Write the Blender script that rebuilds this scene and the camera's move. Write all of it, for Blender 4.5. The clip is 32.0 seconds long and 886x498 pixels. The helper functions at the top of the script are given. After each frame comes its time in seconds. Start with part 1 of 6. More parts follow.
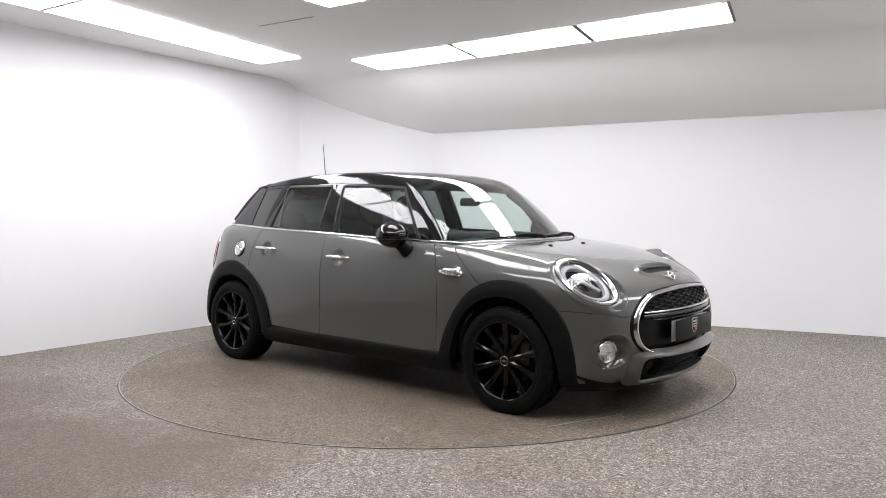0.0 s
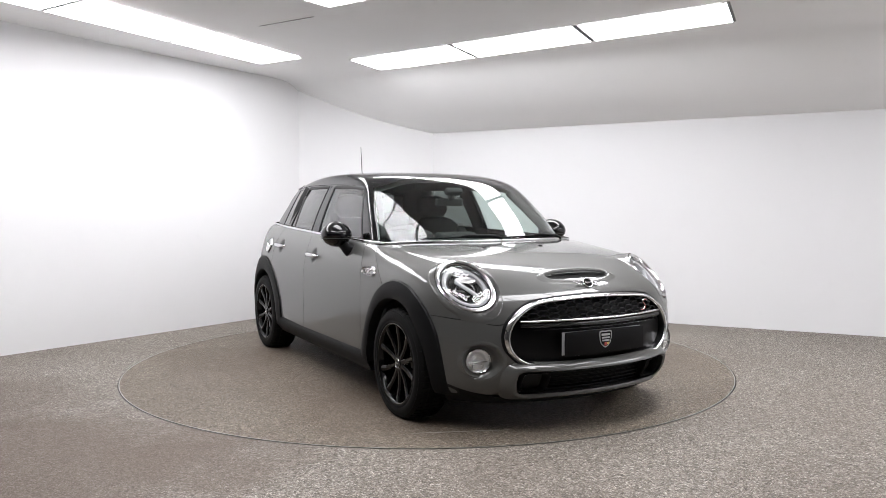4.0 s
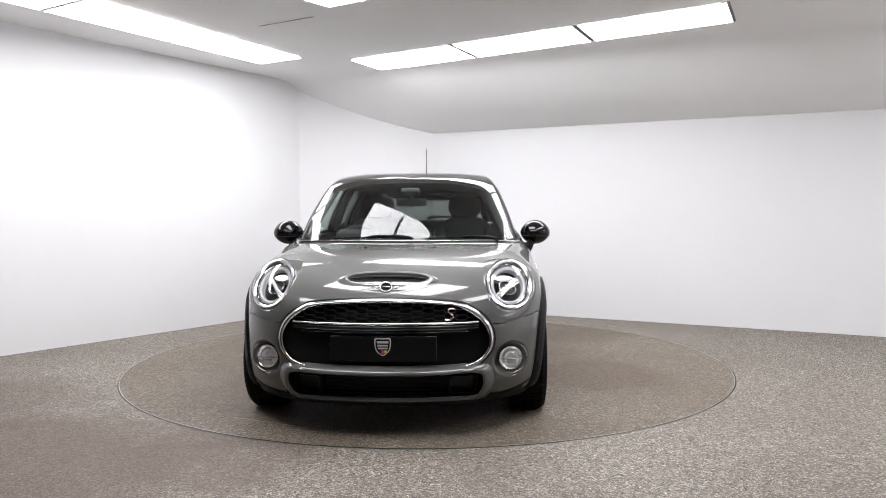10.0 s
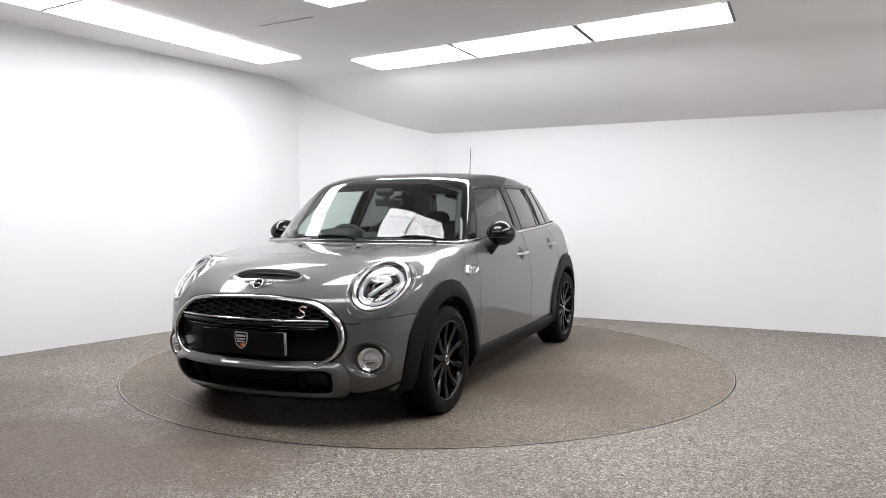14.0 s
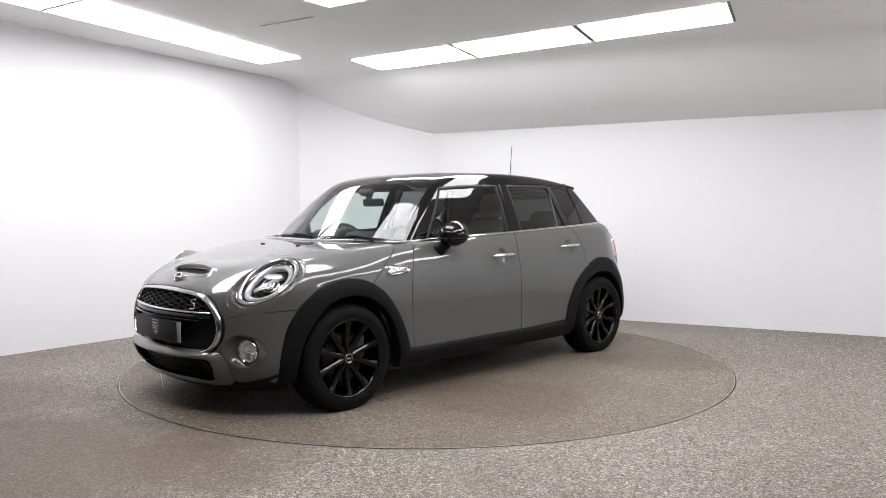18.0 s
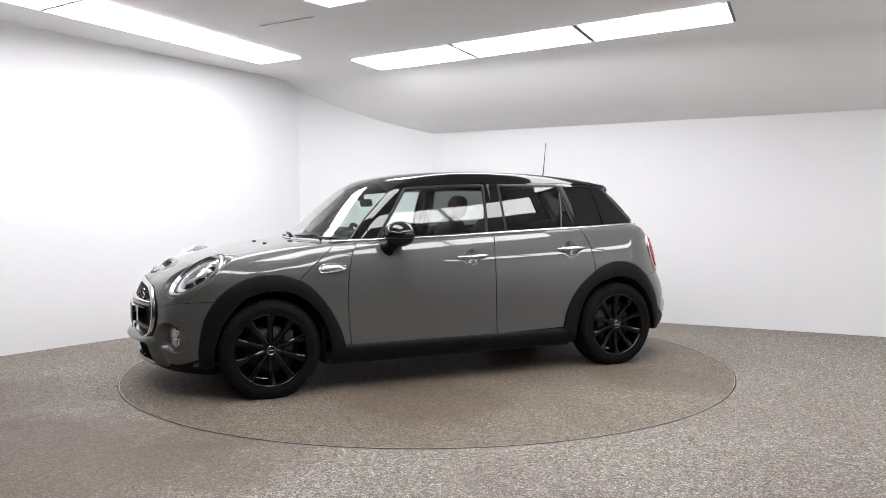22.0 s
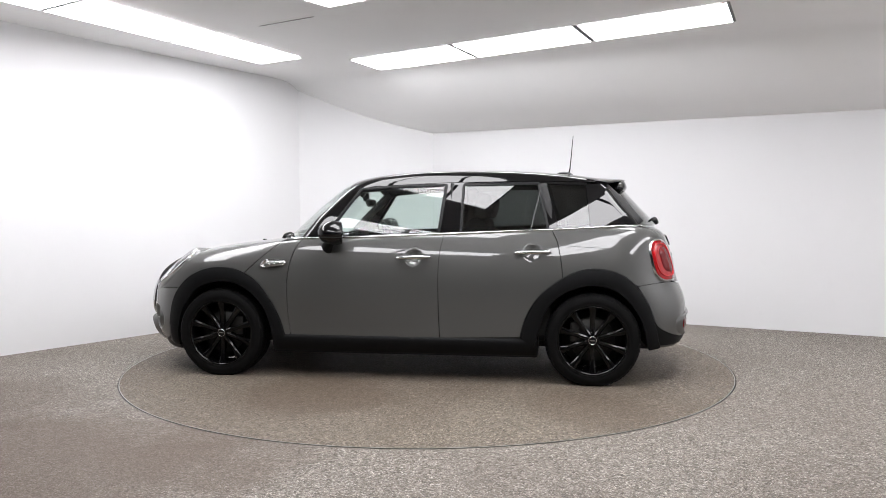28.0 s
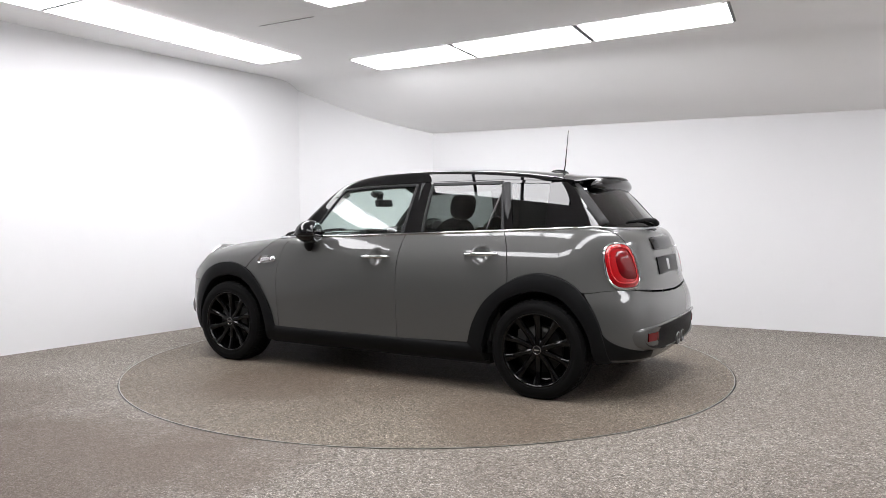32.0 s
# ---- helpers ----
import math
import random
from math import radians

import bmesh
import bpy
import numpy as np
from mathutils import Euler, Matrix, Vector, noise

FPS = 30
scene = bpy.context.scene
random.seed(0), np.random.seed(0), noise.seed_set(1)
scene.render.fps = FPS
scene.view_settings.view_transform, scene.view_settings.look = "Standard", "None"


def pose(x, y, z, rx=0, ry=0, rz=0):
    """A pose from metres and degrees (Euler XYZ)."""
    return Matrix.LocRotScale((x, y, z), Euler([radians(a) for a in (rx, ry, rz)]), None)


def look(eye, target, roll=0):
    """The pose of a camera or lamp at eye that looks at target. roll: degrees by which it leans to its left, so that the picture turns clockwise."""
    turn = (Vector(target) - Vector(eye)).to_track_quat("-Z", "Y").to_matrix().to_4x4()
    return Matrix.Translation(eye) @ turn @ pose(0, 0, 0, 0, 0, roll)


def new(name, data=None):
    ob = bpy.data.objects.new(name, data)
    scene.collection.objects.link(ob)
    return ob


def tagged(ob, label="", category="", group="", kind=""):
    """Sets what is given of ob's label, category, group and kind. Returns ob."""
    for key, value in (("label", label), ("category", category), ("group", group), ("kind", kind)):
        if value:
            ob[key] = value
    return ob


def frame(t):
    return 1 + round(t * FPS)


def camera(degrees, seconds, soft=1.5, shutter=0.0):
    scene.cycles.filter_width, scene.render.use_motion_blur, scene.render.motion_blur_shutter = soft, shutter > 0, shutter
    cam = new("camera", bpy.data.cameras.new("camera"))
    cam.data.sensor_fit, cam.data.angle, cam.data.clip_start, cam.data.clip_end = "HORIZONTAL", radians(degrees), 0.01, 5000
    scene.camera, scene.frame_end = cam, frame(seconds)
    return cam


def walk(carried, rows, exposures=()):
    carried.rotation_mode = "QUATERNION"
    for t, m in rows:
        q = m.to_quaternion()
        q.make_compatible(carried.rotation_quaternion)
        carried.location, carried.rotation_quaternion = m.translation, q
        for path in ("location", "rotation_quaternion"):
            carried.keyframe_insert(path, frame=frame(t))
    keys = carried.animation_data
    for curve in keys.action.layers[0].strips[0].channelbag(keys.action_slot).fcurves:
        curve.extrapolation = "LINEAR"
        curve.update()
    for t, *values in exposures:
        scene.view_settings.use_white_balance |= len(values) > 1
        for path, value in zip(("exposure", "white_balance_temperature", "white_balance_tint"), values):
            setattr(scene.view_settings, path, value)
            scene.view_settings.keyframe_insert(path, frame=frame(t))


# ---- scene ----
# camera: fixed on its tripod
cam = camera(60.21, 32.0, soft=0.6)
EYE = (0.0, -5.883, 1.162)
PAN, TILT = radians(1.0715), radians(-2.951)
AIM = (EYE[0] + math.sin(PAN) * math.cos(TILT), EYE[1] + math.cos(PAN) * math.cos(TILT), EYE[2] + math.sin(TILT))
CAM_POSE = look(EYE, AIM, -0.164)
walk(cam, [(0.0, CAM_POSE), (32.0, CAM_POSE)], exposures=[(0.0, 0.0), (32.0, 0.0)])

# turn of the table: start angle and degrees a second
TURN_START, TURN_RATE = -40.585, -5.318
CAR_SHIFT = (0.0734, -0.0904)

PANEL_GLOW = 13.0

# ---- world: no light but the ceiling panels ----
world = bpy.data.worlds.new("world")
world.use_nodes = True
world.node_tree.nodes["Background"].inputs[0].default_value = (0.02, 0.02, 0.02, 1)
world.node_tree.nodes["Background"].inputs[1].default_value = 0.2
scene.world = world


# ---- materials ----
def material(name, colour, rough=0.5, metal=0.0, coat=0.0, coat_rough=0.03, ior=1.5, spec=0.5):
    m = bpy.data.materials.new(name)
    m.use_nodes = True
    b = m.node_tree.nodes["Principled BSDF"]
    b.inputs["Base Color"].default_value = (*colour, 1)
    b.inputs["Roughness"].default_value = rough
    b.inputs["Metallic"].default_value = metal
    b.inputs["Coat Weight"].default_value = coat
    b.inputs["Coat Roughness"].default_value = coat_rough
    b.inputs["IOR"].default_value = ior
    b.inputs["Specular IOR Level"].default_value = spec
    return m


def add_node(m, kind, **settings):
    n = m.node_tree.nodes.new(kind)
    for key, value in settings.items():
        n.inputs[key].default_value = value
    return n


def bsdf(m):
    return m.node_tree.nodes["Principled BSDF"]


def coords(m):
    return add_node(m, "ShaderNodeTexCoord").outputs["Object"]


def noise_of(m, scale, detail=4.0, rough=0.6):
    n = add_node(m, "ShaderNodeTexNoise", Scale=scale, Detail=detail, Roughness=rough)
    m.node_tree.links.new(coords(m), n.inputs["Vector"])
    return n.outputs["Fac"]


def ramp(m, source, stops):
    n = add_node(m, "ShaderNodeValToRGB")
    while len(n.color_ramp.elements) < len(stops):
        n.color_ramp.elements.new(0.5)
    for e, (pos, c) in zip(n.color_ramp.elements, stops):
        e.position = pos
        e.color = (*c, 1) if len(c) == 3 else c
    m.node_tree.links.new(source, n.inputs["Fac"])
    return n.outputs["Color"]


def mix(m, fac, a, b, mode="MIX"):
    n = add_node(m, "ShaderNodeMix")
    n.data_type, n.blend_type = "RGBA", mode
    links = m.node_tree.links
    for value, socket in ((fac, n.inputs[0]), (a, n.inputs[6]), (b, n.inputs[7])):
        if isinstance(value, (int, float)):
            socket.default_value = value
        elif isinstance(value, tuple):
            socket.default_value = (*value, 1)
        else:
            links.new(value, socket)
    return n.outputs[2]


def bump(m, height, strength=0.2, distance=0.002):
    n = add_node(m, "ShaderNodeBump", Strength=strength, Distance=distance)
    m.node_tree.links.new(height, n.inputs["Height"])
    m.node_tree.links.new(n.outputs["Normal"], bsdf(m).inputs["Normal"])


def math_node(m, op, a, b=0.0):
    n = add_node(m, "ShaderNodeMath")
    n.operation = op
    for value, socket in ((a, n.inputs[0]), (b, n.inputs[1])):
        if isinstance(value, (int, float)):
            socket.default_value = value
        else:
            m.node_tree.links.new(value, socket)
    return n.outputs[0]


def wall_paint(name, colour):
    m = material(name, colour, 0.75)
    c = mix(m, ramp(m, noise_of(m, 0.7), [(0.35, (0, 0, 0)), (0.7, (1, 1, 1))]), tuple(x * 0.97 for x in colour), colour)
    c = mix(m, ramp(m, noise_of(m, 6.0), [(0.62, (0, 0, 0)), (0.8, (0.12, 0.12, 0.12))]), c, tuple(x * 0.8 for x in colour))
    m.node_tree.links.new(c, bsdf(m).inputs["Base Color"])
    bump(m, noise_of(m, 180.0, 2.0), 0.08, 0.001)
    return m


def gravel(name, tint=(1.0, 1.0, 1.0), stain=0.45, shift=0.0, patches=()):
    """Resin-bound gravel: small stones of mixed colour, with worn brown stains. patches: (x, y, radius, strength) of
    old stains and of painted shade.
    """
    m = material(name, (0.3, 0.27, 0.24), 0.62, spec=0.3)
    links = m.node_tree.links
    v = add_node(m, "ShaderNodeTexVoronoi", Scale=210.0, Randomness=1.0)
    links.new(coords(m), v.inputs["Vector"])
    sep = add_node(m, "ShaderNodeSeparateColor")
    links.new(v.outputs["Color"], sep.inputs[0])
    stone = ramp(m, sep.outputs[0], [(0.0, (0.066, 0.056, 0.044)), (0.3, (0.138, 0.122, 0.101)), (0.62, (0.208, 0.190, 0.163)),
                                     (0.9, (0.295, 0.275, 0.246)), (1.0, (0.47, 0.455, 0.425))])
    gap = ramp(m, v.outputs["Distance"], [(0.45, (1, 1, 1)), (0.85, (0.5, 0.48, 0.45))])
    c = mix(m, 1.0, stone, gap, "MULTIPLY")
    pebble = add_node(m, "ShaderNodeTexVoronoi", Scale=85.0, Randomness=1.0)
    links.new(coords(m), pebble.inputs["Vector"])
    sep2 = add_node(m, "ShaderNodeSeparateColor")
    links.new(pebble.outputs["Color"], sep2.inputs[0])
    c = mix(m, 1.0, c, ramp(m, sep2.outputs[2], [(0.0, (0.52, 0.50, 0.48)), (0.25, (0.86, 0.85, 0.84)), (0.8, (1.09, 1.09, 1.09)), (1.0, (1.6, 1.59, 1.58))]), "MULTIPLY")
    big = add_node(m, "ShaderNodeTexNoise", Scale=0.75, Detail=6.0, Roughness=0.65)
    move = add_node(m, "ShaderNodeMapping")
    move.inputs["Location"].default_value = (shift, shift * 0.7, 0)
    links.new(coords(m), move.inputs["Vector"])
    links.new(move.outputs[0], big.inputs["Vector"])
    brown = ramp(m, big.outputs["Fac"], [(0.4, (0, 0, 0)), (0.68, (stain, stain, stain))])
    c = mix(m, brown, c, (0.075, 0.054, 0.040))
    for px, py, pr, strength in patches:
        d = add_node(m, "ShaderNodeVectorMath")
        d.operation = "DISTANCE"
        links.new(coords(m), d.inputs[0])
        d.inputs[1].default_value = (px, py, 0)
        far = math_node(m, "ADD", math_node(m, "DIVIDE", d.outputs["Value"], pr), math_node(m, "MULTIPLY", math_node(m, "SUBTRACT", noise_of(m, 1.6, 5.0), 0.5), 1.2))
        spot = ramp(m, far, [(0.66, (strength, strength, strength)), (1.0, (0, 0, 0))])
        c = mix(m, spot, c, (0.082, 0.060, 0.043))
    c = mix(m, 1.0, c, tint, "MULTIPLY")
    c = mix(m, ramp(m, noise_of(m, 14.0, 3.0), [(0.56, (0, 0, 0)), (0.75, (0.35, 0.35, 0.35))]), c, (0.08, 0.066, 0.055))
    links.new(c, bsdf(m).inputs["Base Color"])
    links.new(ramp(m, sep.outputs[1], [(0.0, (0.4, 0.4, 0.4)), (1.0, (0.8, 0.8, 0.8))]), bsdf(m).inputs["Roughness"])
    bump(m, math_node(m, "SUBTRACT", 1.0, v.outputs["Distance"]), 0.34, 0.003)
    return m


def glass(name, tint, gloss=(1, 1, 1)):
    m = bpy.data.materials.new(name)
    m.use_nodes = True
    t = m.node_tree
    t.nodes.remove(t.nodes["Principled BSDF"])
    clear = t.nodes.new("ShaderNodeBsdfTransparent")
    clear.inputs[0].default_value = (*tint, 1)
    shine = t.nodes.new("ShaderNodeBsdfGlossy")
    shine.inputs["Color"].default_value = (*gloss, 1)
    shine.inputs["Roughness"].default_value = 0.005
    facing = t.nodes.new("ShaderNodeLayerWeight")
    steep = t.nodes.new("ShaderNodeMath")
    steep.operation = "POWER"
    steep.inputs[1].default_value = 4.0
    edge = t.nodes.new("ShaderNodeMath")
    edge.operation = "MULTIPLY_ADD"
    edge.inputs[1].default_value, edge.inputs[2].default_value = 0.95, 0.05
    facing.inputs["Blend"].default_value = 0.5
    t.links.new(facing.outputs["Facing"], steep.inputs[0])
    t.links.new(steep.outputs[0], edge.inputs[0])
    both = t.nodes.new("ShaderNodeMixShader")
    t.links.new(edge.outputs[0], both.inputs[0])
    t.links.new(clear.outputs[0], both.inputs[1])
    t.links.new(shine.outputs[0], both.inputs[2])
    t.links.new(both.outputs[0], t.nodes["Material Output"].inputs[0])
    return m


def glow(name, colour, strength):
    m = material(name, (0.8, 0.8, 0.8), 0.5)
    bsdf(m).inputs["Emission Color"].default_value = (*colour, 1)
    bsdf(m).inputs["Emission Strength"].default_value = strength
    return m


WALL = wall_paint("white_wall_paint", (0.748, 0.748, 0.758))
# dark colour stands in for an unlit opening behind the camera
UNLIT_STAND_IN = wall_paint("unlit_space_dark", (0.08, 0.08, 0.082))
CEIL = wall_paint("white_ceiling_paint", (0.94, 0.94, 0.94))
FLOOR = gravel("gravel_floor", tint=(1.18, 1.17, 1.19), stain=0.35, patches=[(-2.0, -2.5, 1.25, 0.72), (-2.9, -1.3, 0.9, 0.45), (-1.0, -2.2, 0.6, 0.4)])
# first patch paints the shade under the car into the disc colour; the rest are stains
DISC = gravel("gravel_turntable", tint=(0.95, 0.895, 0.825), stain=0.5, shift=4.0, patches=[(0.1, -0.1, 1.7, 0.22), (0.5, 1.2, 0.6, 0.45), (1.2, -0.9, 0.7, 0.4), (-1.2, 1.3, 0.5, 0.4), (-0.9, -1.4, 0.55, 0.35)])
GLOW = glow("light_diffuser", (1.0, 0.99, 1.02), PANEL_GLOW)
FRAME = material("grey_metal_frame", (0.06, 0.06, 0.06), 0.5)
STEEL = material("worn_steel_edge", (0.42, 0.42, 0.41), 0.4, 1.0)
DARK_GAP = material("dark_gap", (0.01, 0.01, 0.01), 0.8)
PAINT = material("grey_car_paint", (0.0655, 0.0664, 0.0640), 0.42, 0.0, 1.0, 0.010, spec=0.25)
bsdf(PAINT).inputs["Coat IOR"].default_value = 1.53
GLOSS_BLACK = material("gloss_black_paint", (0.003, 0.003, 0.0035), 0.3, 0.0, 1.0, 0.01, spec=0.0)
PLASTIC = material("black_plastic", (0.0055, 0.0057, 0.0062), 0.5, spec=0.11)
RUBBER = material("tyre_rubber", (0.004, 0.004, 0.0042), 0.62, spec=0.10)
CHROME = material("chrome", (0.62, 0.62, 0.63), 0.09, 1.0)
SATIN = material("satin_silver", (0.6, 0.6, 0.61), 0.25, 1.0)
FRAME_BLACK = material("satin_black_frame", (0.010, 0.010, 0.011), 0.4, spec=0.2)
LAMP_CHROME = material("lamp_chrome", (0.85, 0.85, 0.86), 0.35, 0.6)
RIM_BLACK = material("black_alloy", (0.002, 0.002, 0.0022), 0.12, 0.0, 0.0, spec=0.28)
CLEAR = glass("clear_window_glass", (0.78, 0.86, 0.83))
PRIVACY = glass("privacy_glass", (0.19, 0.21, 0.205))
LENS = glass("lamp_lens", (0.95, 0.95, 0.95))
TRIM_DARK = material("interior_black", (0.018, 0.018, 0.019), 0.7)
CLOTH = material("seat_cloth", (0.022, 0.022, 0.024), 0.85)
LINER = material("grey_headliner", (0.055, 0.055, 0.056), 0.9)
PLATE_BLACK = material("plate_black", (0.005, 0.005, 0.0055), 0.3, 0.0, 0.0, spec=0.13)
MARK = material("pale_scratch", (0.38, 0.36, 0.33), 0.6)
RED_LAMP = material("red_lamp_lens", (0.34, 0.004, 0.007), 0.2, 0.0, 0.8, spec=0.2)
RED_GUIDE = material("red_light_guide", (0.55, 0.02, 0.025), 0.2, 0.0, 0.6, spec=0.3)
DARK_RED = material("dark_red_lamp", (0.13, 0.002, 0.004), 0.25, 0.0, 0.45, spec=0.2)
SHIELD_RED = material("badge_red", (0.4, 0.05, 0.04), 0.35)
SHIELD_GOLD = material("badge_gold", (0.6, 0.42, 0.12), 0.35)
SHIELD_WHITE = material("badge_white", (0.42, 0.43, 0.44), 0.35)
WHITE_LAMP = material("lamp_reflector", (0.72, 0.72, 0.73), 0.25, 0.55)
LIGHT_TUBE = material("white_light_guide", (0.50, 0.51, 0.53), 0.25)


MESH_BLACK = material("satin_black_mesh", (0.008, 0.008, 0.009), 0.3, spec=0.25)
DIVIDER = material("dark_grey_divider", (0.06, 0.06, 0.062), 0.4)


def worn(m, scale, amount, grain, depth):
    """Dust and grain on a dark surface: two scales of noise in colour, fine relief."""
    base = tuple(bsdf(m).inputs["Base Color"].default_value)[:3]
    dusty = tuple(x * 0.4 + 0.012 * amount for x in base)
    c = mix(m, ramp(m, noise_of(m, scale), [(0.4, (0, 0, 0)), (0.75, (0.5, 0.5, 0.5))]), base, tuple(x + 0.006 * amount for x in base))
    c = mix(m, ramp(m, noise_of(m, grain, 2.0), [(0.45, (0, 0, 0)), (0.8, (0.6, 0.6, 0.6))]), c, dusty)
    m.node_tree.links.new(c, bsdf(m).inputs["Base Color"])
    bump(m, noise_of(m, grain, 2.0), depth, 0.001)


worn(PLASTIC, 7.0, 0.35, 420.0, 0.25)
worn(RUBBER, 9.0, 0.4, 300.0, 0.2)
worn(CLOTH, 8.0, 0.8, 260.0, 0.4)
worn(TRIM_DARK, 6.0, 0.6, 350.0, 0.3)
worn(LINER, 4.0, 1.0, 300.0, 0.3)


# ---- mesh helpers ----
def mesh_of(name, verts, faces, mat, smooth=True):
    me = bpy.data.meshes.new(name)
    me.from_pydata([tuple(v) for v in verts], [], faces)
    me.materials.append(mat)
    if smooth:
        me.polygons.foreach_set("use_smooth", [True] * len(me.polygons))
    me.update()
    return me


def part(name, me, parent, label="", sharp=None):
    ob = new(name, me)
    ob.parent = parent
    if label:
        ob["label"] = label
    if sharp is not None:
        me.set_sharp_from_angle(angle=radians(sharp))
    return ob


def box_data(x0, x1, y0, y1, z0, z1):
    v = [(x, y, z) for x in (x0, x1) for y in (y0, y1) for z in (z0, z1)]
    return v, [(0, 1, 3, 2), (4, 6, 7, 5), (0, 4, 5, 1), (2, 3, 7, 6), (0, 2, 6, 4), (1, 5, 7, 3)]


def bevelled(name, mat, solids, width=0.004, segments=2):
    """One mesh of several boxes (centre, size, turn) with rounded edges."""
    bm = bmesh.new()
    for centre, size, turn in solids:
        made = bmesh.ops.create_cube(bm, size=1.0)["verts"]
        m = Matrix.Translation(centre) @ Euler([radians(a) for a in turn]).to_matrix().to_4x4() @ Matrix.Diagonal((*size, 1))
        bmesh.ops.transform(bm, matrix=m, verts=made)
    if width:
        bmesh.ops.bevel(bm, geom=bm.edges[:], offset=width, segments=segments, affect="EDGES", profile=0.6, clamp_overlap=True)
    me = bpy.data.meshes.new(name)
    bm.to_mesh(me)
    bm.free()
    me.materials.append(mat)
    me.polygons.foreach_set("use_smooth", [True] * len(me.polygons))
    me.set_sharp_from_angle(angle=radians(40))
    return me


def tube(name, points, radius, mat, sides=10, closed=False, flat=1.0, caps=True):
    """A round bar along points."""
    pts = [Vector([float(c) for c in p]) for p in points]
    n = len(pts)
    radii = radius if isinstance(radius, (list, tuple)) else [radius] * n
    verts, faces = [], []
    side = None
    for i, p in enumerate(pts):
        a = pts[(i - 1) % n] if closed or i > 0 else p
        b = pts[(i + 1) % n] if closed or i < n - 1 else p
        d = (b - a).normalized()
        if side is None:
            side = d.orthogonal().normalized()
        side = (side - d * side.dot(d)).normalized()
        up = d.cross(side)
        for k in range(sides):
            w = 2 * math.pi * k / sides
            verts.append(p + float(radii[i]) * (side * math.cos(w) + up * math.sin(w) * flat))
    rings = n if closed else n - 1
    for i in range(rings):
        j = (i + 1) % n
        for k in range(sides):
            k2 = (k + 1) % sides
            faces.append((i * sides + k, i * sides + k2, j * sides + k2, j * sides + k))
    if caps and not closed:
        faces.append(tuple(range(sides))[::-1])
        faces.append(tuple(range((n - 1) * sides, n * sides)))
    return mesh_of(name, verts, faces, mat)


def lathe(name, profile, mat, steps=64, axis="y"):
    """A turned body: profile of (radius, along)."""
    verts, faces, n = [], [], len(profile)
    for i in range(steps):
        w = 2 * math.pi * i / steps
        for r, a in profile:
            c, s = r * math.cos(w), r * math.sin(w)
            verts.append({"y": (c, a, s), "x": (a, c, s), "z": (c, s, a)}[axis])
    for i in range(steps):
        j = (i + 1) % steps
        for k in range(n - 1):
            faces.append((i * n + k, i * n + k + 1, j * n + k + 1, j * n + k))
    return mesh_of(name, verts, faces, mat)


def spline(points, count):
    """A smooth open curve through points, by Catmull-Rom, evenly spaced."""
    p = np.array(points, float)
    q = np.vstack([2 * p[0] - p[1], p, 2 * p[-1] - p[-2]])
    out = []
    for i in range(1, len(q) - 2):
        for t in np.linspace(0, 1, 24, endpoint=False):
            a, b, c, d = q[i - 1], q[i], q[i + 1], q[i + 2]
            out.append(0.5 * (2 * b + (c - a) * t + (2 * a - 5 * b + 4 * c - d) * t * t + (3 * b - a - 3 * c + d) * t ** 3))
    out.append(p[-1])
    return even(out, count)


def even(points, count):
    p = np.array(points, float)
    s = np.concatenate([[0], np.cumsum(np.linalg.norm(np.diff(p, axis=0), axis=1))])
    t = np.linspace(0, s[-1], count)
    return np.stack([np.interp(t, s, p[:, k]) for k in range(p.shape[1])], 1)


def ring(points, count):
    """A smooth closed curve through points, evenly spaced, with no repeated end."""
    p = [tuple(a) for a in points]
    n = len(p)
    long = spline(p[-3:] + p + p[:4], 40 * n)
    a, b = np.array(p[0]), np.array(p[0])
    d = np.linalg.norm(long - a, axis=1)
    half = len(long) // 2
    i = int(np.argmin(d[:half]))
    j = half + int(np.argmin(d[half:]))
    return even(long[i:j + 1], count + 1)[:-1]


# ---- the room ----
CEILING_Z = 2.6
CORNER_A, CORNER_B = Vector((-1.46, 2.82, 0)), Vector((0.052, 3.095, 0))
LEFT_DIR, RIGHT_DIR = Vector((0.608, 0.794, 0)), Vector((0.881, -0.474, 0))
ROOM = [CORNER_A - LEFT_DIR * 6.5, CORNER_A, CORNER_B, CORNER_B + RIGHT_DIR * 6.3, Vector((4.2, -7.4, 0)), Vector((-3.4, -7.4, 0))]


def wall(name, a, b, height, label, mat=WALL):
    out = Vector((-(b - a).y, (b - a).x, 0)).normalized() * 0.12
    d = (b - a).normalized() * 0.06
    v = [a - d, b + d, b + d + out, a - d + out]
    verts = [(p.x, p.y, z) for z in (-0.02, height) for p in v]
    faces = [(0, 1, 5, 4), (1, 2, 6, 5), (2, 3, 7, 6), (3, 0, 4, 7), (0, 3, 2, 1), (4, 5, 6, 7)]
    ob = new(name, mesh_of(name, verts, faces, mat, False))
    return tagged(ob, label, "wall", kind="structure")


WALL_NAMES = ["wall_west", "wall_corner", "wall_north", "wall_east", "dark_backing_south", "dark_backing_southwest"]
for i, n in enumerate(WALL_NAMES):
    a, b = ROOM[i], ROOM[(i + 1) % 6]
    if i < 4:
        wall(n, a, b, 2.75, "smooth white painted studio wall" if i != 1 else "narrow white painted wall between two studio walls")
    else:
        # added walls out of view, dark so that reflections find an unlit space
        wall(n, a, b, 2.75, "added dark wall behind the camera, stands in for an unlit space", UNLIT_STAND_IN)

